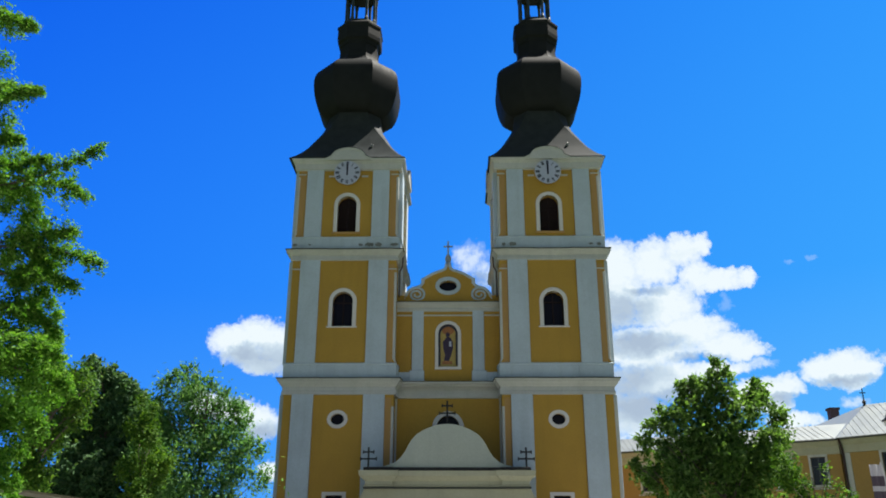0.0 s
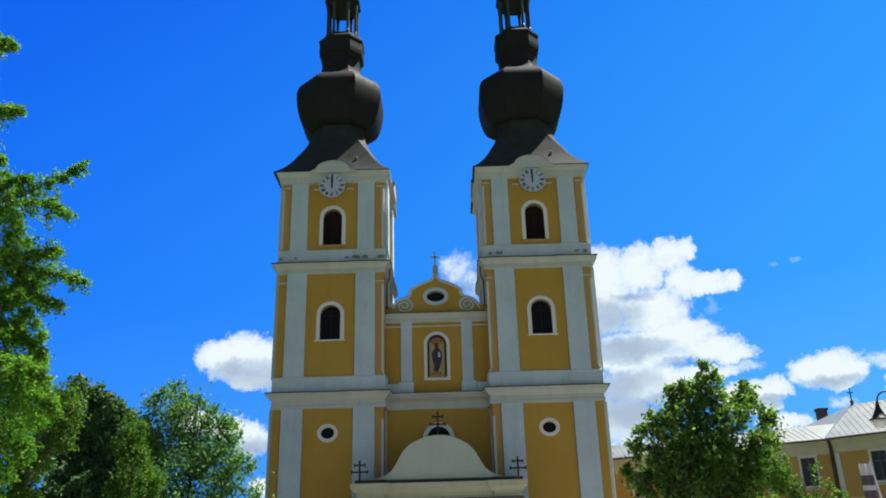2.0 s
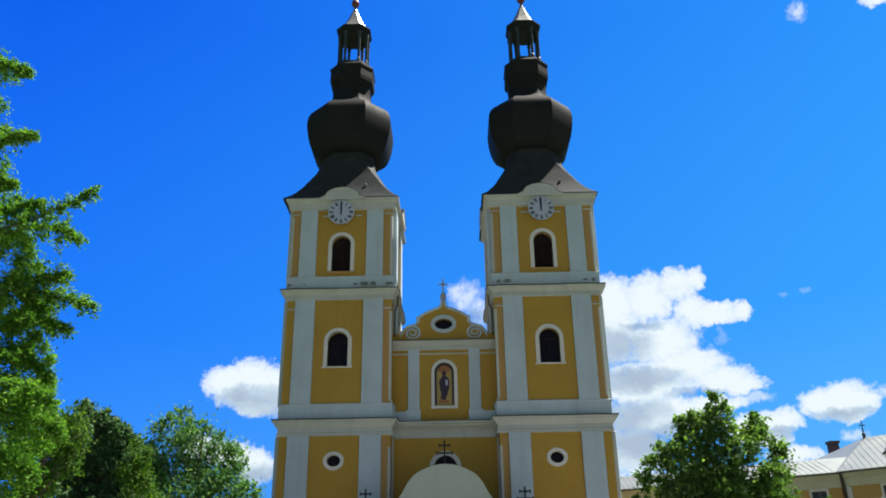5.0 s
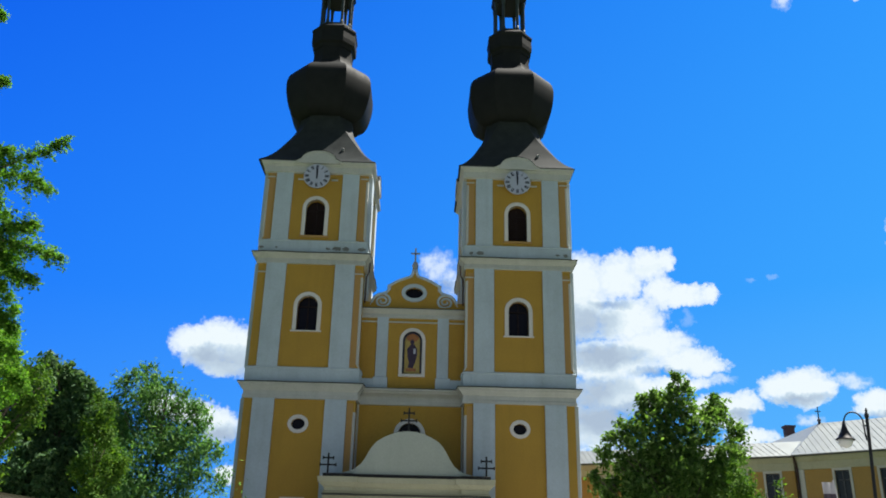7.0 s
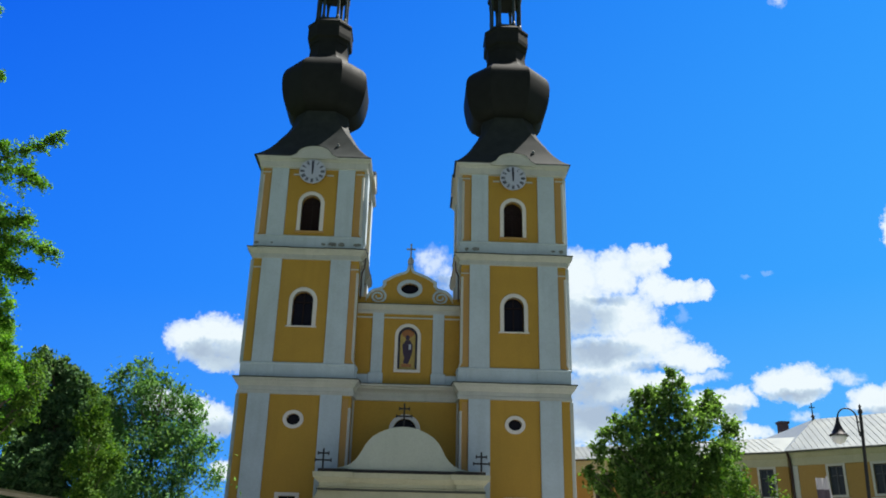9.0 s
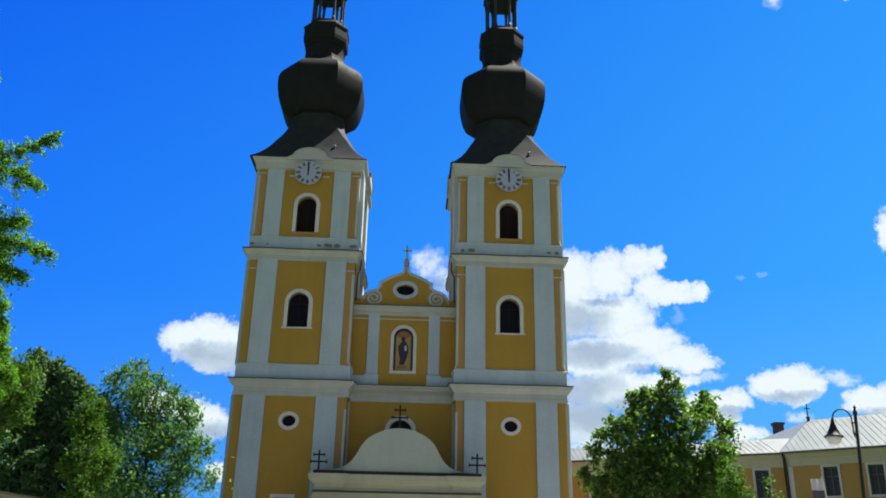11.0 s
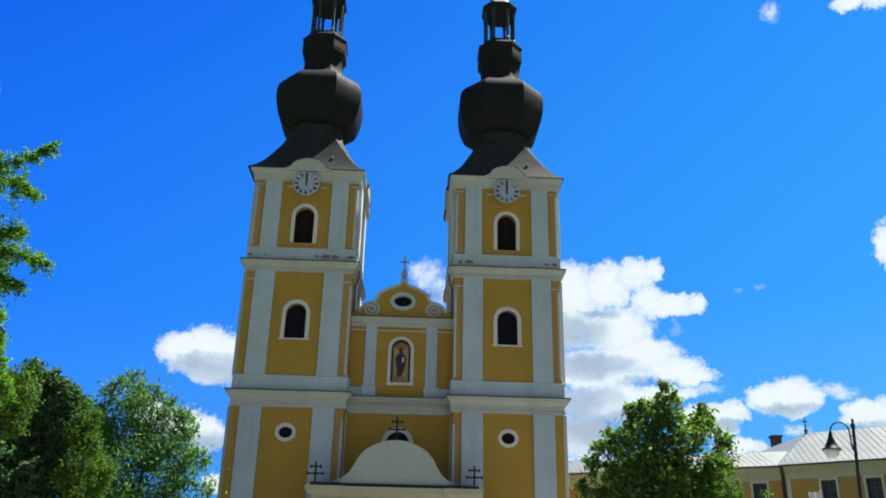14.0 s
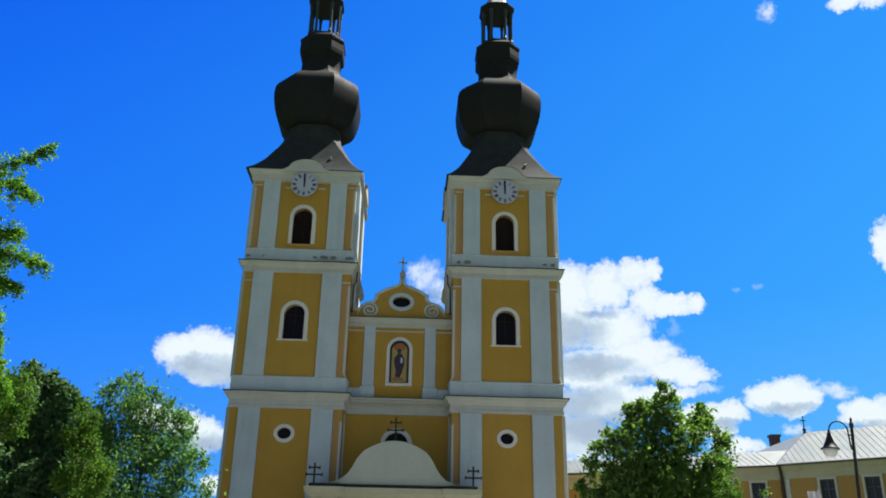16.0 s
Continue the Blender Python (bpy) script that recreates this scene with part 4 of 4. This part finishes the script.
# ---- street lamp ----
def build_lamp(x, y):
    lamp = tagged(new("street_lamp"), "black street lamp with a curved arm and bell shade", "street lamp")
    lamp.matrix_world = pose(x, y, 0, 0, 3.2, 0)
    part("pole", lathe(bmesh.new(), 0, 0, [(0.14, 0), (0.14, 0.5), (0.07, 0.7), (0.058, 3.5), (0.052, 6.6), (0.075, 6.62), (0.075, 6.72), (0.03, 6.8), (0.05, 6.86), (0.01, 6.95)], 12), IRON, lamp)
    arm = [(-0.08, 0, 5.82), (-0.12, 0, 6.1), (-0.14, 0, 6.35)] + [(-0.48 + 0.34 * math.cos(radians(a)), 0, 6.4 + 0.36 * math.sin(radians(a))) for a in range(15, 181, 15)] + [(-0.83, 0, 6.37)]
    part("arm", tube(bmesh.new(), arm, [0.025] * len(arm), 8), IRON, lamp)
    for z in (5.95, 6.3):
        part("bracket", box(bmesh.new(), -0.14, 0.02, -0.02, 0.02, z, z + 0.04), IRON, lamp)
    part("shade", lathe(bmesh.new(), -0.83, 0, [(0.03, 6.43), (0.05, 6.36), (0.07, 6.25), (0.12, 6.1), (0.19, 5.95), (0.22, 5.87), (0.30, 5.81), (0.31, 5.78), (0.16, 5.79)], 20), IRON, lamp, "black bell shade", True)
    part("globe", lathe(bmesh.new(), -0.83, 0, [(0.24, 5.79), (0.24, 5.71), (0.17, 5.57), (0.04, 5.51)], 20), LAMP_GLASS, lamp, "frosted glass bowl", True)


build_lamp(15.06, 28.0)


# ---- stalls at the edge of the square ----
def build_stall(x, y, turn, wide, deep, eave, ridge):
    st = tagged(new("market_stall"), "market stall with a beige canvas roof", "stall", "stalls on the square")
    st.matrix_world = pose(x, y, 0, 0, 0, turn)
    roof = bmesh.new()
    prism(roof, [(-wide / 2 - 0.1, eave), (0, ridge), (wide / 2 + 0.1, eave), (wide / 2 + 0.1, eave - 0.2), (wide / 2 + 0.06, eave - 0.2), (wide / 2 + 0.06, eave - 0.04), (0, ridge - 0.04),
                 (-wide / 2 - 0.06, eave - 0.04), (-wide / 2 - 0.06, eave - 0.2), (-wide / 2 - 0.1, eave - 0.2)], -deep / 2, deep / 2)
    part("canopy", roof, CANVAS, st)
    for sx in (-1, 1):
        for sy in (-1, 1):
            part("post", tube(bmesh.new(), [(sx * wide / 2, sy * (deep / 2 - 0.08), 0), (sx * wide / 2, sy * (deep / 2 - 0.08), eave)], [0.03, 0.03], 8), IRON, st)
    part("counter", soft_box(-wide / 2 + 0.1, wide / 2 - 0.1, -deep / 2 + 0.1, -deep / 2 + 0.8, 0.82, 0.88, 0.01), DARKWOOD, st)
    for sx in (-1, 1):
        part("trestle", soft_box(sx * wide / 2 * 0.7 - 0.05, sx * wide / 2 * 0.7 + 0.05, -deep / 2 + 0.2, -deep / 2 + 0.7, 0, 0.82, 0.01), DARKWOOD, st)
    return st


build_stall(-9.3, 16.8, 12.0, 6.0, 3.0, 2.42, 2.82)
build_stall(10.6, 23.2, 90.0, 2.6, 1.7, 2.5, 3.02)


def build_banner():
    b = tagged(new("banner"), "white and dark striped banner hung from a white pole", "banner")
    b.location = (10.28, 21.0, 0.0)
    part("pole", tube(bmesh.new(), [(0.32, 0, 0), (0.25, 0, 2.9), (0.15, 0, 3.75)], [0.03, 0.028, 0.02], 8), CLOTH_WHITE, b)
    for z0, z1, m in ((3.42, 3.70, CLOTH_WHITE), (3.18, 3.42, CLOTH_DARK), (3.06, 3.18, CLOTH_WHITE), (2.85, 3.06, CLOTH_DARK)):
        pts = [(-0.13 + 0.03 * k, 0.03 * math.sin(k * 1.1)) for k in range(11)]
        ring = [(x, y) for x, y in pts] + [(x, y + 0.012) for x, y in reversed(pts)]
        part("stripe", loft([[(x, y, z) for x, y in ring] for z in (z0, z1)]), m, b)


build_banner()


# ---- trees ----
def leaf_cloud(name, centres, out, size, mat, parent, rng, label="", slim=0.5, loose=0.6, upright=0.0):
    """Many small folded leaves, one diamond each, that turn their faces outwards and up."""
    n = len(centres)
    face = out * 0.8 + np.array([0, 0, 0.5]) + rng.normal(size=(n, 3)) * loose
    face /= np.linalg.norm(face, axis=1)[:, None]
    d = rng.normal(size=(n, 3)) + out * 0.5 + np.array([0, 0, upright - 0.2])
    d -= face * np.sum(d * face, axis=1)[:, None]
    d /= np.linalg.norm(d, axis=1)[:, None]
    w = np.cross(d, face)
    s = (size * rng.uniform(0.6, 1.35, n))[:, None]
    up = face * s * 0.16
    v = np.stack([centres - d * s, centres + w * s * slim + up, centres + d * s, centres - w * s * slim + up], 1).reshape(-1, 3)
    i = np.arange(n)[:, None] * 4
    f = np.concatenate([i + np.array([[0, 1, 2]]), i + np.array([[0, 2, 3]])])
    me = bpy.data.meshes.new(name)
    me.from_pydata(v.tolist(), [], f.tolist())
    me.materials.append(mat)
    ob = new(name, me)
    ob.parent = parent
    return tagged(ob, label or "crown of many small leaves", kind="stuff")


def crown_points(clumps, y, per, rng, shoot=0.55, tuft=0.09, rise=0.8, deep=2.2, sprigs=0):
    """Leaf places along many short shoots that lean up and out of each clump, and the way out of the crown at each."""
    pts, outs = [], []
    for x, z, r in clumps:
        depth = rng.uniform(-0.5, 0.5) * deep * min(1.0, r)
        k = max(6, int(30 * r * r))
        d = rng.normal(size=(k, 3))
        d /= np.linalg.norm(d, axis=1)[:, None]
        base = d * (r * rng.random(k) ** 0.5)[:, None] * 0.78
        lean = d * 0.55 + np.array([0, 0, rise]) + rng.normal(size=(k, 3)) * 0.25
        ln = rng.uniform(0.4, 1.0, k) * shoot * min(1.0, 0.35 + r * 0.6)
        n = int(per * r ** 2 * 4)
        pick = rng.integers(0, k, n)
        along = rng.random(n)
        p = base[pick] + lean[pick] * (ln[pick] * (along - 0.3))[:, None] + rng.normal(size=(n, 3)) * (tuft * (1.2 - 0.75 * along))[:, None]
        pts.append(p + np.array([x, y + depth, z]))
        o = p / r * 0.7 + lean[pick] * 0.3
        outs.append(o / np.linalg.norm(o, axis=1)[:, None])
        # a few longer sprigs break the outline
        for _ in range(sprigs):
            way = rng.normal(size=3) * np.array([0.7, 0.5, 0.3]) + np.array([0, 0, rise * 0.9])
            way /= np.linalg.norm(way)
            q = rng.random((26, 1))
            s = way * (r * 0.6 + q * rng.uniform(0.2, 0.5)) + rng.normal(size=(26, 3)) * (0.10 - 0.07 * q)
            pts.append(s + np.array([x, y + depth, z]))
            outs.append(np.tile(way, (26, 1)))
    return np.concatenate(pts), np.concatenate(outs)


def build_tree(name, label, x, y, top, clumps, per, leaf, mat, seed, girth=0.22, tuft=0.12, shoot=0.7, rise=0.8, slim=0.5, loose=0.6, sprigs=0, upright=0.0):
    rng = np.random.default_rng(seed)
    tree = tagged(new(name), label, "shrub" if name == "shrub" else "tree", "trees round the square")
    tree.location = (x, y, 0)
    cl = [(cx - x, cz, r) for cx, cz, r in clumps]
    trunk = tube(bmesh.new(), [(0, 0, 0), (0.06, 0.03, top * 0.25), (-0.05, 0.0, top * 0.5), (0.04, 0.02, top * 0.75), (0, 0, top)],
                 [girth, girth * 0.8, girth * 0.6, girth * 0.35, 0.02], 10)
    part("trunk", trunk, BARK, tree)
    for cx, cz, r in cl:
        z0 = max(0.8, cz - 0.5 * abs(cx) - 1.6)
        if z0 < top * 0.9:
            bm = tube(bmesh.new(), [(0, 0, z0), (cx * 0.5, rng.uniform(-0.4, 0.4), z0 + (cz - z0) * 0.62), (cx, rng.uniform(-0.5, 0.5), cz + r * 0.4)], [girth * 0.3, girth * 0.18, 0.015], 6)
            part("limb", bm, BARK, tree)
    places, outs = crown_points(cl, 0.0, per, rng, shoot, tuft, rise, sprigs=sprigs)
    leaf_cloud("crown", places, outs, leaf, mat, tree, rng, "", slim, loose, upright)
    return tree


LEAF_NEAR = leafy("near_green_leaves", [(0.2, (0.043, 0.14, 0.014)), (0.55, (0.106, 0.26, 0.028)), (0.85, (0.234, 0.42, 0.08))], 0.55)
LEAF_MID = leafy("mid_green_leaves", [(0.15, (0.044, 0.098, 0.025)), (0.5, (0.112, 0.222, 0.050)), (0.85, (0.27, 0.42, 0.155))], 0.6)
LEAF_GREY = leafy("silver_green_leaves", [(0.2, (0.045, 0.125, 0.042)), (0.55, (0.110, 0.255, 0.08)), (0.85, (0.279, 0.46, 0.19))], 0.52)
LEAF_DARK = leafy("dark_green_leaves", [(0.2, (0.033, 0.086, 0.040)), (0.6, (0.076, 0.162, 0.066)), (0.9, (0.216, 0.335, 0.165))], 0.4)
LEAF_YELLOW = leafy("yellow_green_leaves", [(0.2, (0.029, 0.086, 0.012)), (0.55, (0.072, 0.165, 0.020)), (0.85, (0.165, 0.28, 0.042))], 0.48)

build_tree("tree", "young broad-leaved tree with a loose green crown", 11.8, 38.0, 9.2,
           [(12.1, 9.85, 0.2), (11.8, 9.2, 0.4), (12.4, 9.1, 0.4), (11.5, 8.6, 0.6), (10.5, 8.8, 0.3), (10.9, 8.9, 0.3), (10.7, 8.3, 0.5), (10.2, 7.8, 0.3), (11.3, 8.0, 0.7), (12.3, 8.3, 0.65), (13.8, 8.9, 0.2),
            (14.2, 8.5, 0.38), (13.7, 8.3, 0.4), (13.4, 7.8, 0.6), (12.7, 7.3, 0.8), (9.5, 7.5, 0.3), (9.5, 6.9, 0.45), (8.8, 6.9, 0.3), (8.6, 6.2, 0.5), (10.1, 6.9, 0.9), (11.2, 6.5, 1.1), (14.6, 7.5, 0.3),
            (14.5, 7.1, 0.5), (14.7, 6.6, 0.4), (13.9, 6.2, 0.7), (9.9, 5.6, 0.9), (8.1, 5.1, 0.4), (8.7, 4.8, 0.7), (11.6, 5.2, 1.2), (13.6, 5.1, 1.0), (12.6, 6.2, 0.9), (12.8, 3.5, 1.9), (10.1, 4.0, 1.6)]
           + [(11.0, 7.2, 0.6), (12.2, 7.0, 0.6), (10.5, 6.0, 0.8), (12.0, 5.9, 1.0), (13.1, 5.5, 0.9), (9.4, 5.9, 0.6), (11.0, 5.3, 0.9), (12.4, 4.6, 1.0), (9.6, 4.8, 0.8), (14.2, 5.6, 0.5)],
           225, 0.13, LEAF_MID, 3, 0.13, tuft=0.19, shoot=1.05, rise=1.2, slim=0.40, loose=1.0, sprigs=5, upright=0.8)
silver_tree = build_tree("tree", "loose silver-green tree beside the church", -12.8, 42.0, 9.6,
           [(-14.0, 10.6, 0.2), (-14.5, 10.1, 0.4), (-15.1, 9.7, 0.4), (-13.8, 10.0, 0.4), (-12.8, 9.9, 0.2), (-13.0, 9.5, 0.4), (-12.1, 9.2, 0.3), (-13.5, 9.1, 0.7), (-14.5, 8.9, 0.7), (-15.3, 8.8, 0.4),
            (-11.2, 8.6, 0.3), (-11.0, 8.3, 0.4), (-12.1, 8.4, 0.7), (-13.2, 7.9, 1.0), (-14.6, 7.7, 0.8), (-15.4, 7.7, 0.7), (-10.7, 7.6, 0.4), (-11.4, 7.2, 0.8), (-10.2, 6.6, 0.3), (-9.8, 6.3, 0.2),
            (-10.6, 6.3, 0.7), (-12.6, 6.5, 1.2), (-14.3, 6.1, 1.2), (-15.6, 6.0, 0.9), (-9.7, 5.0, 0.5), (-11.1, 5.2, 1.0), (-13.2, 4.8, 1.2), (-14.8, 3.6, 1.6), (-11.6, 3.4, 1.6)],
           345, 0.118, LEAF_GREY, 4, 0.13, tuft=0.38, shoot=0.8, slim=0.34, loose=1.0, sprigs=4, upright=1.3)
silver_tree.location.x -= 0.22
build_tree("tree", "dense dark green tree with upright twigs", -18.9, 44.0, 10.8,
           [(-20.1, 11.35, 0.25), (-20.1, 11.0, 0.4), (-19.6, 10.7, 0.55), (-20.6, 10.5, 0.6), (-18.95, 10.2, 0.6), (-18.7, 9.7, 0.8), (-19.9, 9.9, 0.9), (-18.0, 9.6, 0.6), (-17.6, 9.4, 0.4), (-17.5, 8.8, 0.7), (-16.9, 8.9, 0.3),
            (-21.0, 10.2, 0.6), (-20.9, 9.2, 1.0), (-19.5, 8.6, 1.3), (-17.8, 8.1, 1.2), (-16.6, 8.4, 0.8), (-16.1, 7.4, 0.9), (-18.7, 8.9, 1.0), (-19.9, 6.9, 1.4), (-17.8, 6.5, 1.3), (-21.8, 7.6, 1.3), (-22.2, 9.4, 0.8), (-18.4, 5.2, 1.5),
            (-20.4, 5.2, 1.5), (-16.6, 6.6, 1.0), (-16.4, 5.0, 1.3), (-19.1, 3.2, 2.2), (-16.6, 3.2, 1.6), (-22.0, 4.2, 1.8)]
           + [(-19.25, 10.9, 0.3), (-18.7, 10.5, 0.36), (-18.2, 10.05, 0.42), (-17.75, 9.7, 0.42), (-17.3, 9.25, 0.42), (-18.4, 9.9, 0.6), (-17.6, 9.1, 0.6), (-19.0, 7.4, 1.5), (-18.4, 9.0, 1.0), (-20.4, 8.2, 1.2), (-17.4, 7.4, 1.0), (-19.4, 5.6, 1.6)],
           600, 0.14, LEAF_DARK, 5, tuft=0.2, shoot=0.6, rise=1.1, slim=0.45, loose=0.8, sprigs=3, upright=0.6)
build_tree("tree", "sunlit yellow-green broad-leaved tree", -15.6, 30.0, 8.0,
           [(-16.0, 8.0, 1.0), (-15.8, 6.5, 1.1), (-15.6, 4.9, 1.2), (-15.4, 4.0, 0.9), (-14.15, 7.85, 0.32), (-13.85, 7.35, 0.32), (-13.8, 6.75, 0.35), (-14.3, 6.6, 0.45), (-14.0, 6.0, 0.4), (-14.7, 7.3, 0.6), (-14.9, 7.9, 0.4), (-14.8, 5.6, 0.5)], 420, 0.085, LEAF_YELLOW, 6, tuft=0.2)
build_tree("tree", "slim yellow-green tree before the dark one", -13.7, 36.0, 5.6,
           [(-14.06, 7.92, 0.35), (-13.71, 7.27, 0.5), (-14.04, 6.43, 0.65), (-13.29, 6.21, 0.6), (-13.61, 5.39, 0.85), (-12.74, 5.06, 0.65), (-14.21, 4.8, 0.7), (-13.32, 4.37, 0.9), (-13.6, 3.4, 1.0)], 420, 0.09, LEAF_YELLOW, 8, 0.09, tuft=0.16, slim=0.4)
build_tree("shrub", "young yellow-green shrub before the monastery", 14.5, 35.0, 4.6,
           [(13.4, 5.5, 0.35), (13.8, 5.2, 0.45), (13.9, 4.5, 0.7), (13.2, 4.6, 0.7), (14.2, 4.1, 0.5), (15.2, 4.9, 0.15), (15.1, 4.4, 0.18), (15.6, 4.2, 0.2), (16.0, 3.8, 0.25), (14.8, 3.4, 0.5), (15.5, 3.1, 0.8), (14.3, 3.2, 0.8), (15.0, 1.8, 1.1)], 300, 0.085, LEAF_YELLOW, 7, 0.08, tuft=0.16)


# leafy sprays of the tree beside the camera: root, bend and tip as (x, z), and their thickness
SPRAYS = [
    ((-5.82, 5.64), (-5.02, 5.86), (-4.33, 6.26), 0.165), ((-5.70, 5.75), (-5.05, 5.92), (-4.60, 5.70), 0.19), ((-5.68, 5.11), (-5.03, 5.27), (-4.70, 5.27), 0.175),
    ((-5.68, 5.07), (-4.90, 5.05), (-4.30, 4.84), 0.15), ((-5.60, 4.71), (-5.00, 4.70), (-4.53, 4.54), 0.175), ((-6.07, 7.01), (-5.67, 7.24), (-5.42, 7.21), 0.10),
    ((-6.37, 8.53), (-5.96, 8.39), (-5.74, 8.28), 0.10), ((-5.96, 6.48), (-5.67, 6.51), (-5.52, 6.49), 0.07), ((-5.52, 4.30), (-4.98, 4.24), (-4.59, 3.97), 0.175),
    ((-5.45, 3.96), (-4.84, 3.82), (-4.41, 3.60), 0.20), ((-5.87, 6.00), (-5.35, 6.04), (-5.00, 6.10), 0.112),
    ((-5.39, 3.63), (-4.78, 3.50), (-4.31, 3.31), 0.20), ((-5.31, 3.25), (-4.95, 3.12), (-4.62, 2.9), 0.2)]
BOUGHS = [(-5.49, 5.82, 0.28), (-5.3, 5.54, 0.32), (-5.14, 5.22, 0.35), (-5.05, 4.92, 0.35), (-5.06, 4.57, 0.35), (-4.99, 4.19, 0.35), (-4.89, 3.82, 0.38), (-6.14, 8.42, 0.16),
          (-5.92, 7.32, 0.18), (-6.09, 7.79, 0.14), (-5.86, 6.77, 0.19), (-5.76, 6.29, 0.25), (-5.78, 5.83, 0.29), (-5.44, 4.96, 0.37), (-5.35, 4.49, 0.35), (-5.23, 4.04, 0.4), (-5.1, 3.63, 0.42), (-4.99, 3.2, 0.42), (-5.12, 2.76, 0.38), (-5.22, 2.4, 0.36), (-5.3, 2.05, 0.36),
          (-6.4, 8.62, 0.17), (-6.17, 7.44, 0.19), (-6.52, 8.07, 0.26), (-6.24, 6.68, 0.26), (-6.1, 5.9, 0.5), (-6.1, 5.0, 0.6), (-5.9, 4.0, 0.6), (-5.8, 3.0, 0.6)]


def build_near_tree():
    """The tree beside the camera: limbs reaching into view from its trunk."""
    rng = np.random.default_rng(11)
    tree = tagged(new("tree"), "bright green tree with long leafy sprays reaching over the square", "tree", "trees round the square")
    ox, oy = -8.2, 9.4
    tree.location = (ox, oy, 0)
    part("trunk", tube(bmesh.new(), [(0, 0, 0), (0.05, 0, 2.5), (-0.05, 0.05, 5.0), (0.03, 0, 7.5), (0, 0, 10.0)], [0.26, 0.21, 0.16, 0.1, 0.02], 12), BARK, tree)
    pts, outs = [], []
    for (rx, rz), (bx, bz), (tx, tz), thick in SPRAYS:
        y = 9.0 - oy + rng.uniform(-0.25, 0.25)
        foot = Vector((0, 0, max(1.2, rz - rng.uniform(0.5, 1.4))))
        r, b, e = (np.array([p - ox, y, q]) for p, q in ((rx, rz), (bx, bz), (tx, tz)))
        part("limb", tube(bmesh.new(), [foot, r * 0.6 + np.array(foot) * 0.4, r, b, e - (e - b) * 0.08], [0.05, 0.035, 0.022, 0.012, 0.005], 6), BARK, tree)
        # twigs fan out from the limb and shorten towards its tip
        for k in range(84):
            t = (k + rng.random()) / 84
            c = r * (1 - t) ** 2 + 2 * b * t * (1 - t) + e * t ** 2 if t < 1 else e
            c = c + (b - (r + 2 * b + e) / 4) * 4 * t * (1 - t) * 0.5
            way = (e - r) / np.linalg.norm(e - r) * 0.7 + rng.normal(size=3) * np.array([0.4, 0.7, 0.75])
            way /= np.linalg.norm(way)
            ln = thick * (2.5 - 1.9 * t) * rng.uniform(0.5, 1.4)
            q = rng.random((30, 1))
            p = c + way * ln * q + rng.normal(size=(30, 3)) * 0.022 + np.array([0, 0, -0.3]) * ln * q * q
            pts.append(p)
            o = np.tile(way * 0.4 + np.array([0, 0, 0.5]), (30, 1)) + rng.normal(size=(30, 3)) * 0.4
            outs.append(o / np.linalg.norm(o, axis=1)[:, None])
    p, o = crown_points([(x - ox, z, r) for x, z, r in BOUGHS], 9.3 - oy, 3300, rng, 0.34, 0.06, 0.1, 1.0)
    leaf_cloud("crown", np.concatenate(pts + [p]), np.concatenate(outs + [o]), 0.026, LEAF_NEAR, tree, rng, "", 0.42, 0.6)


build_near_tree()
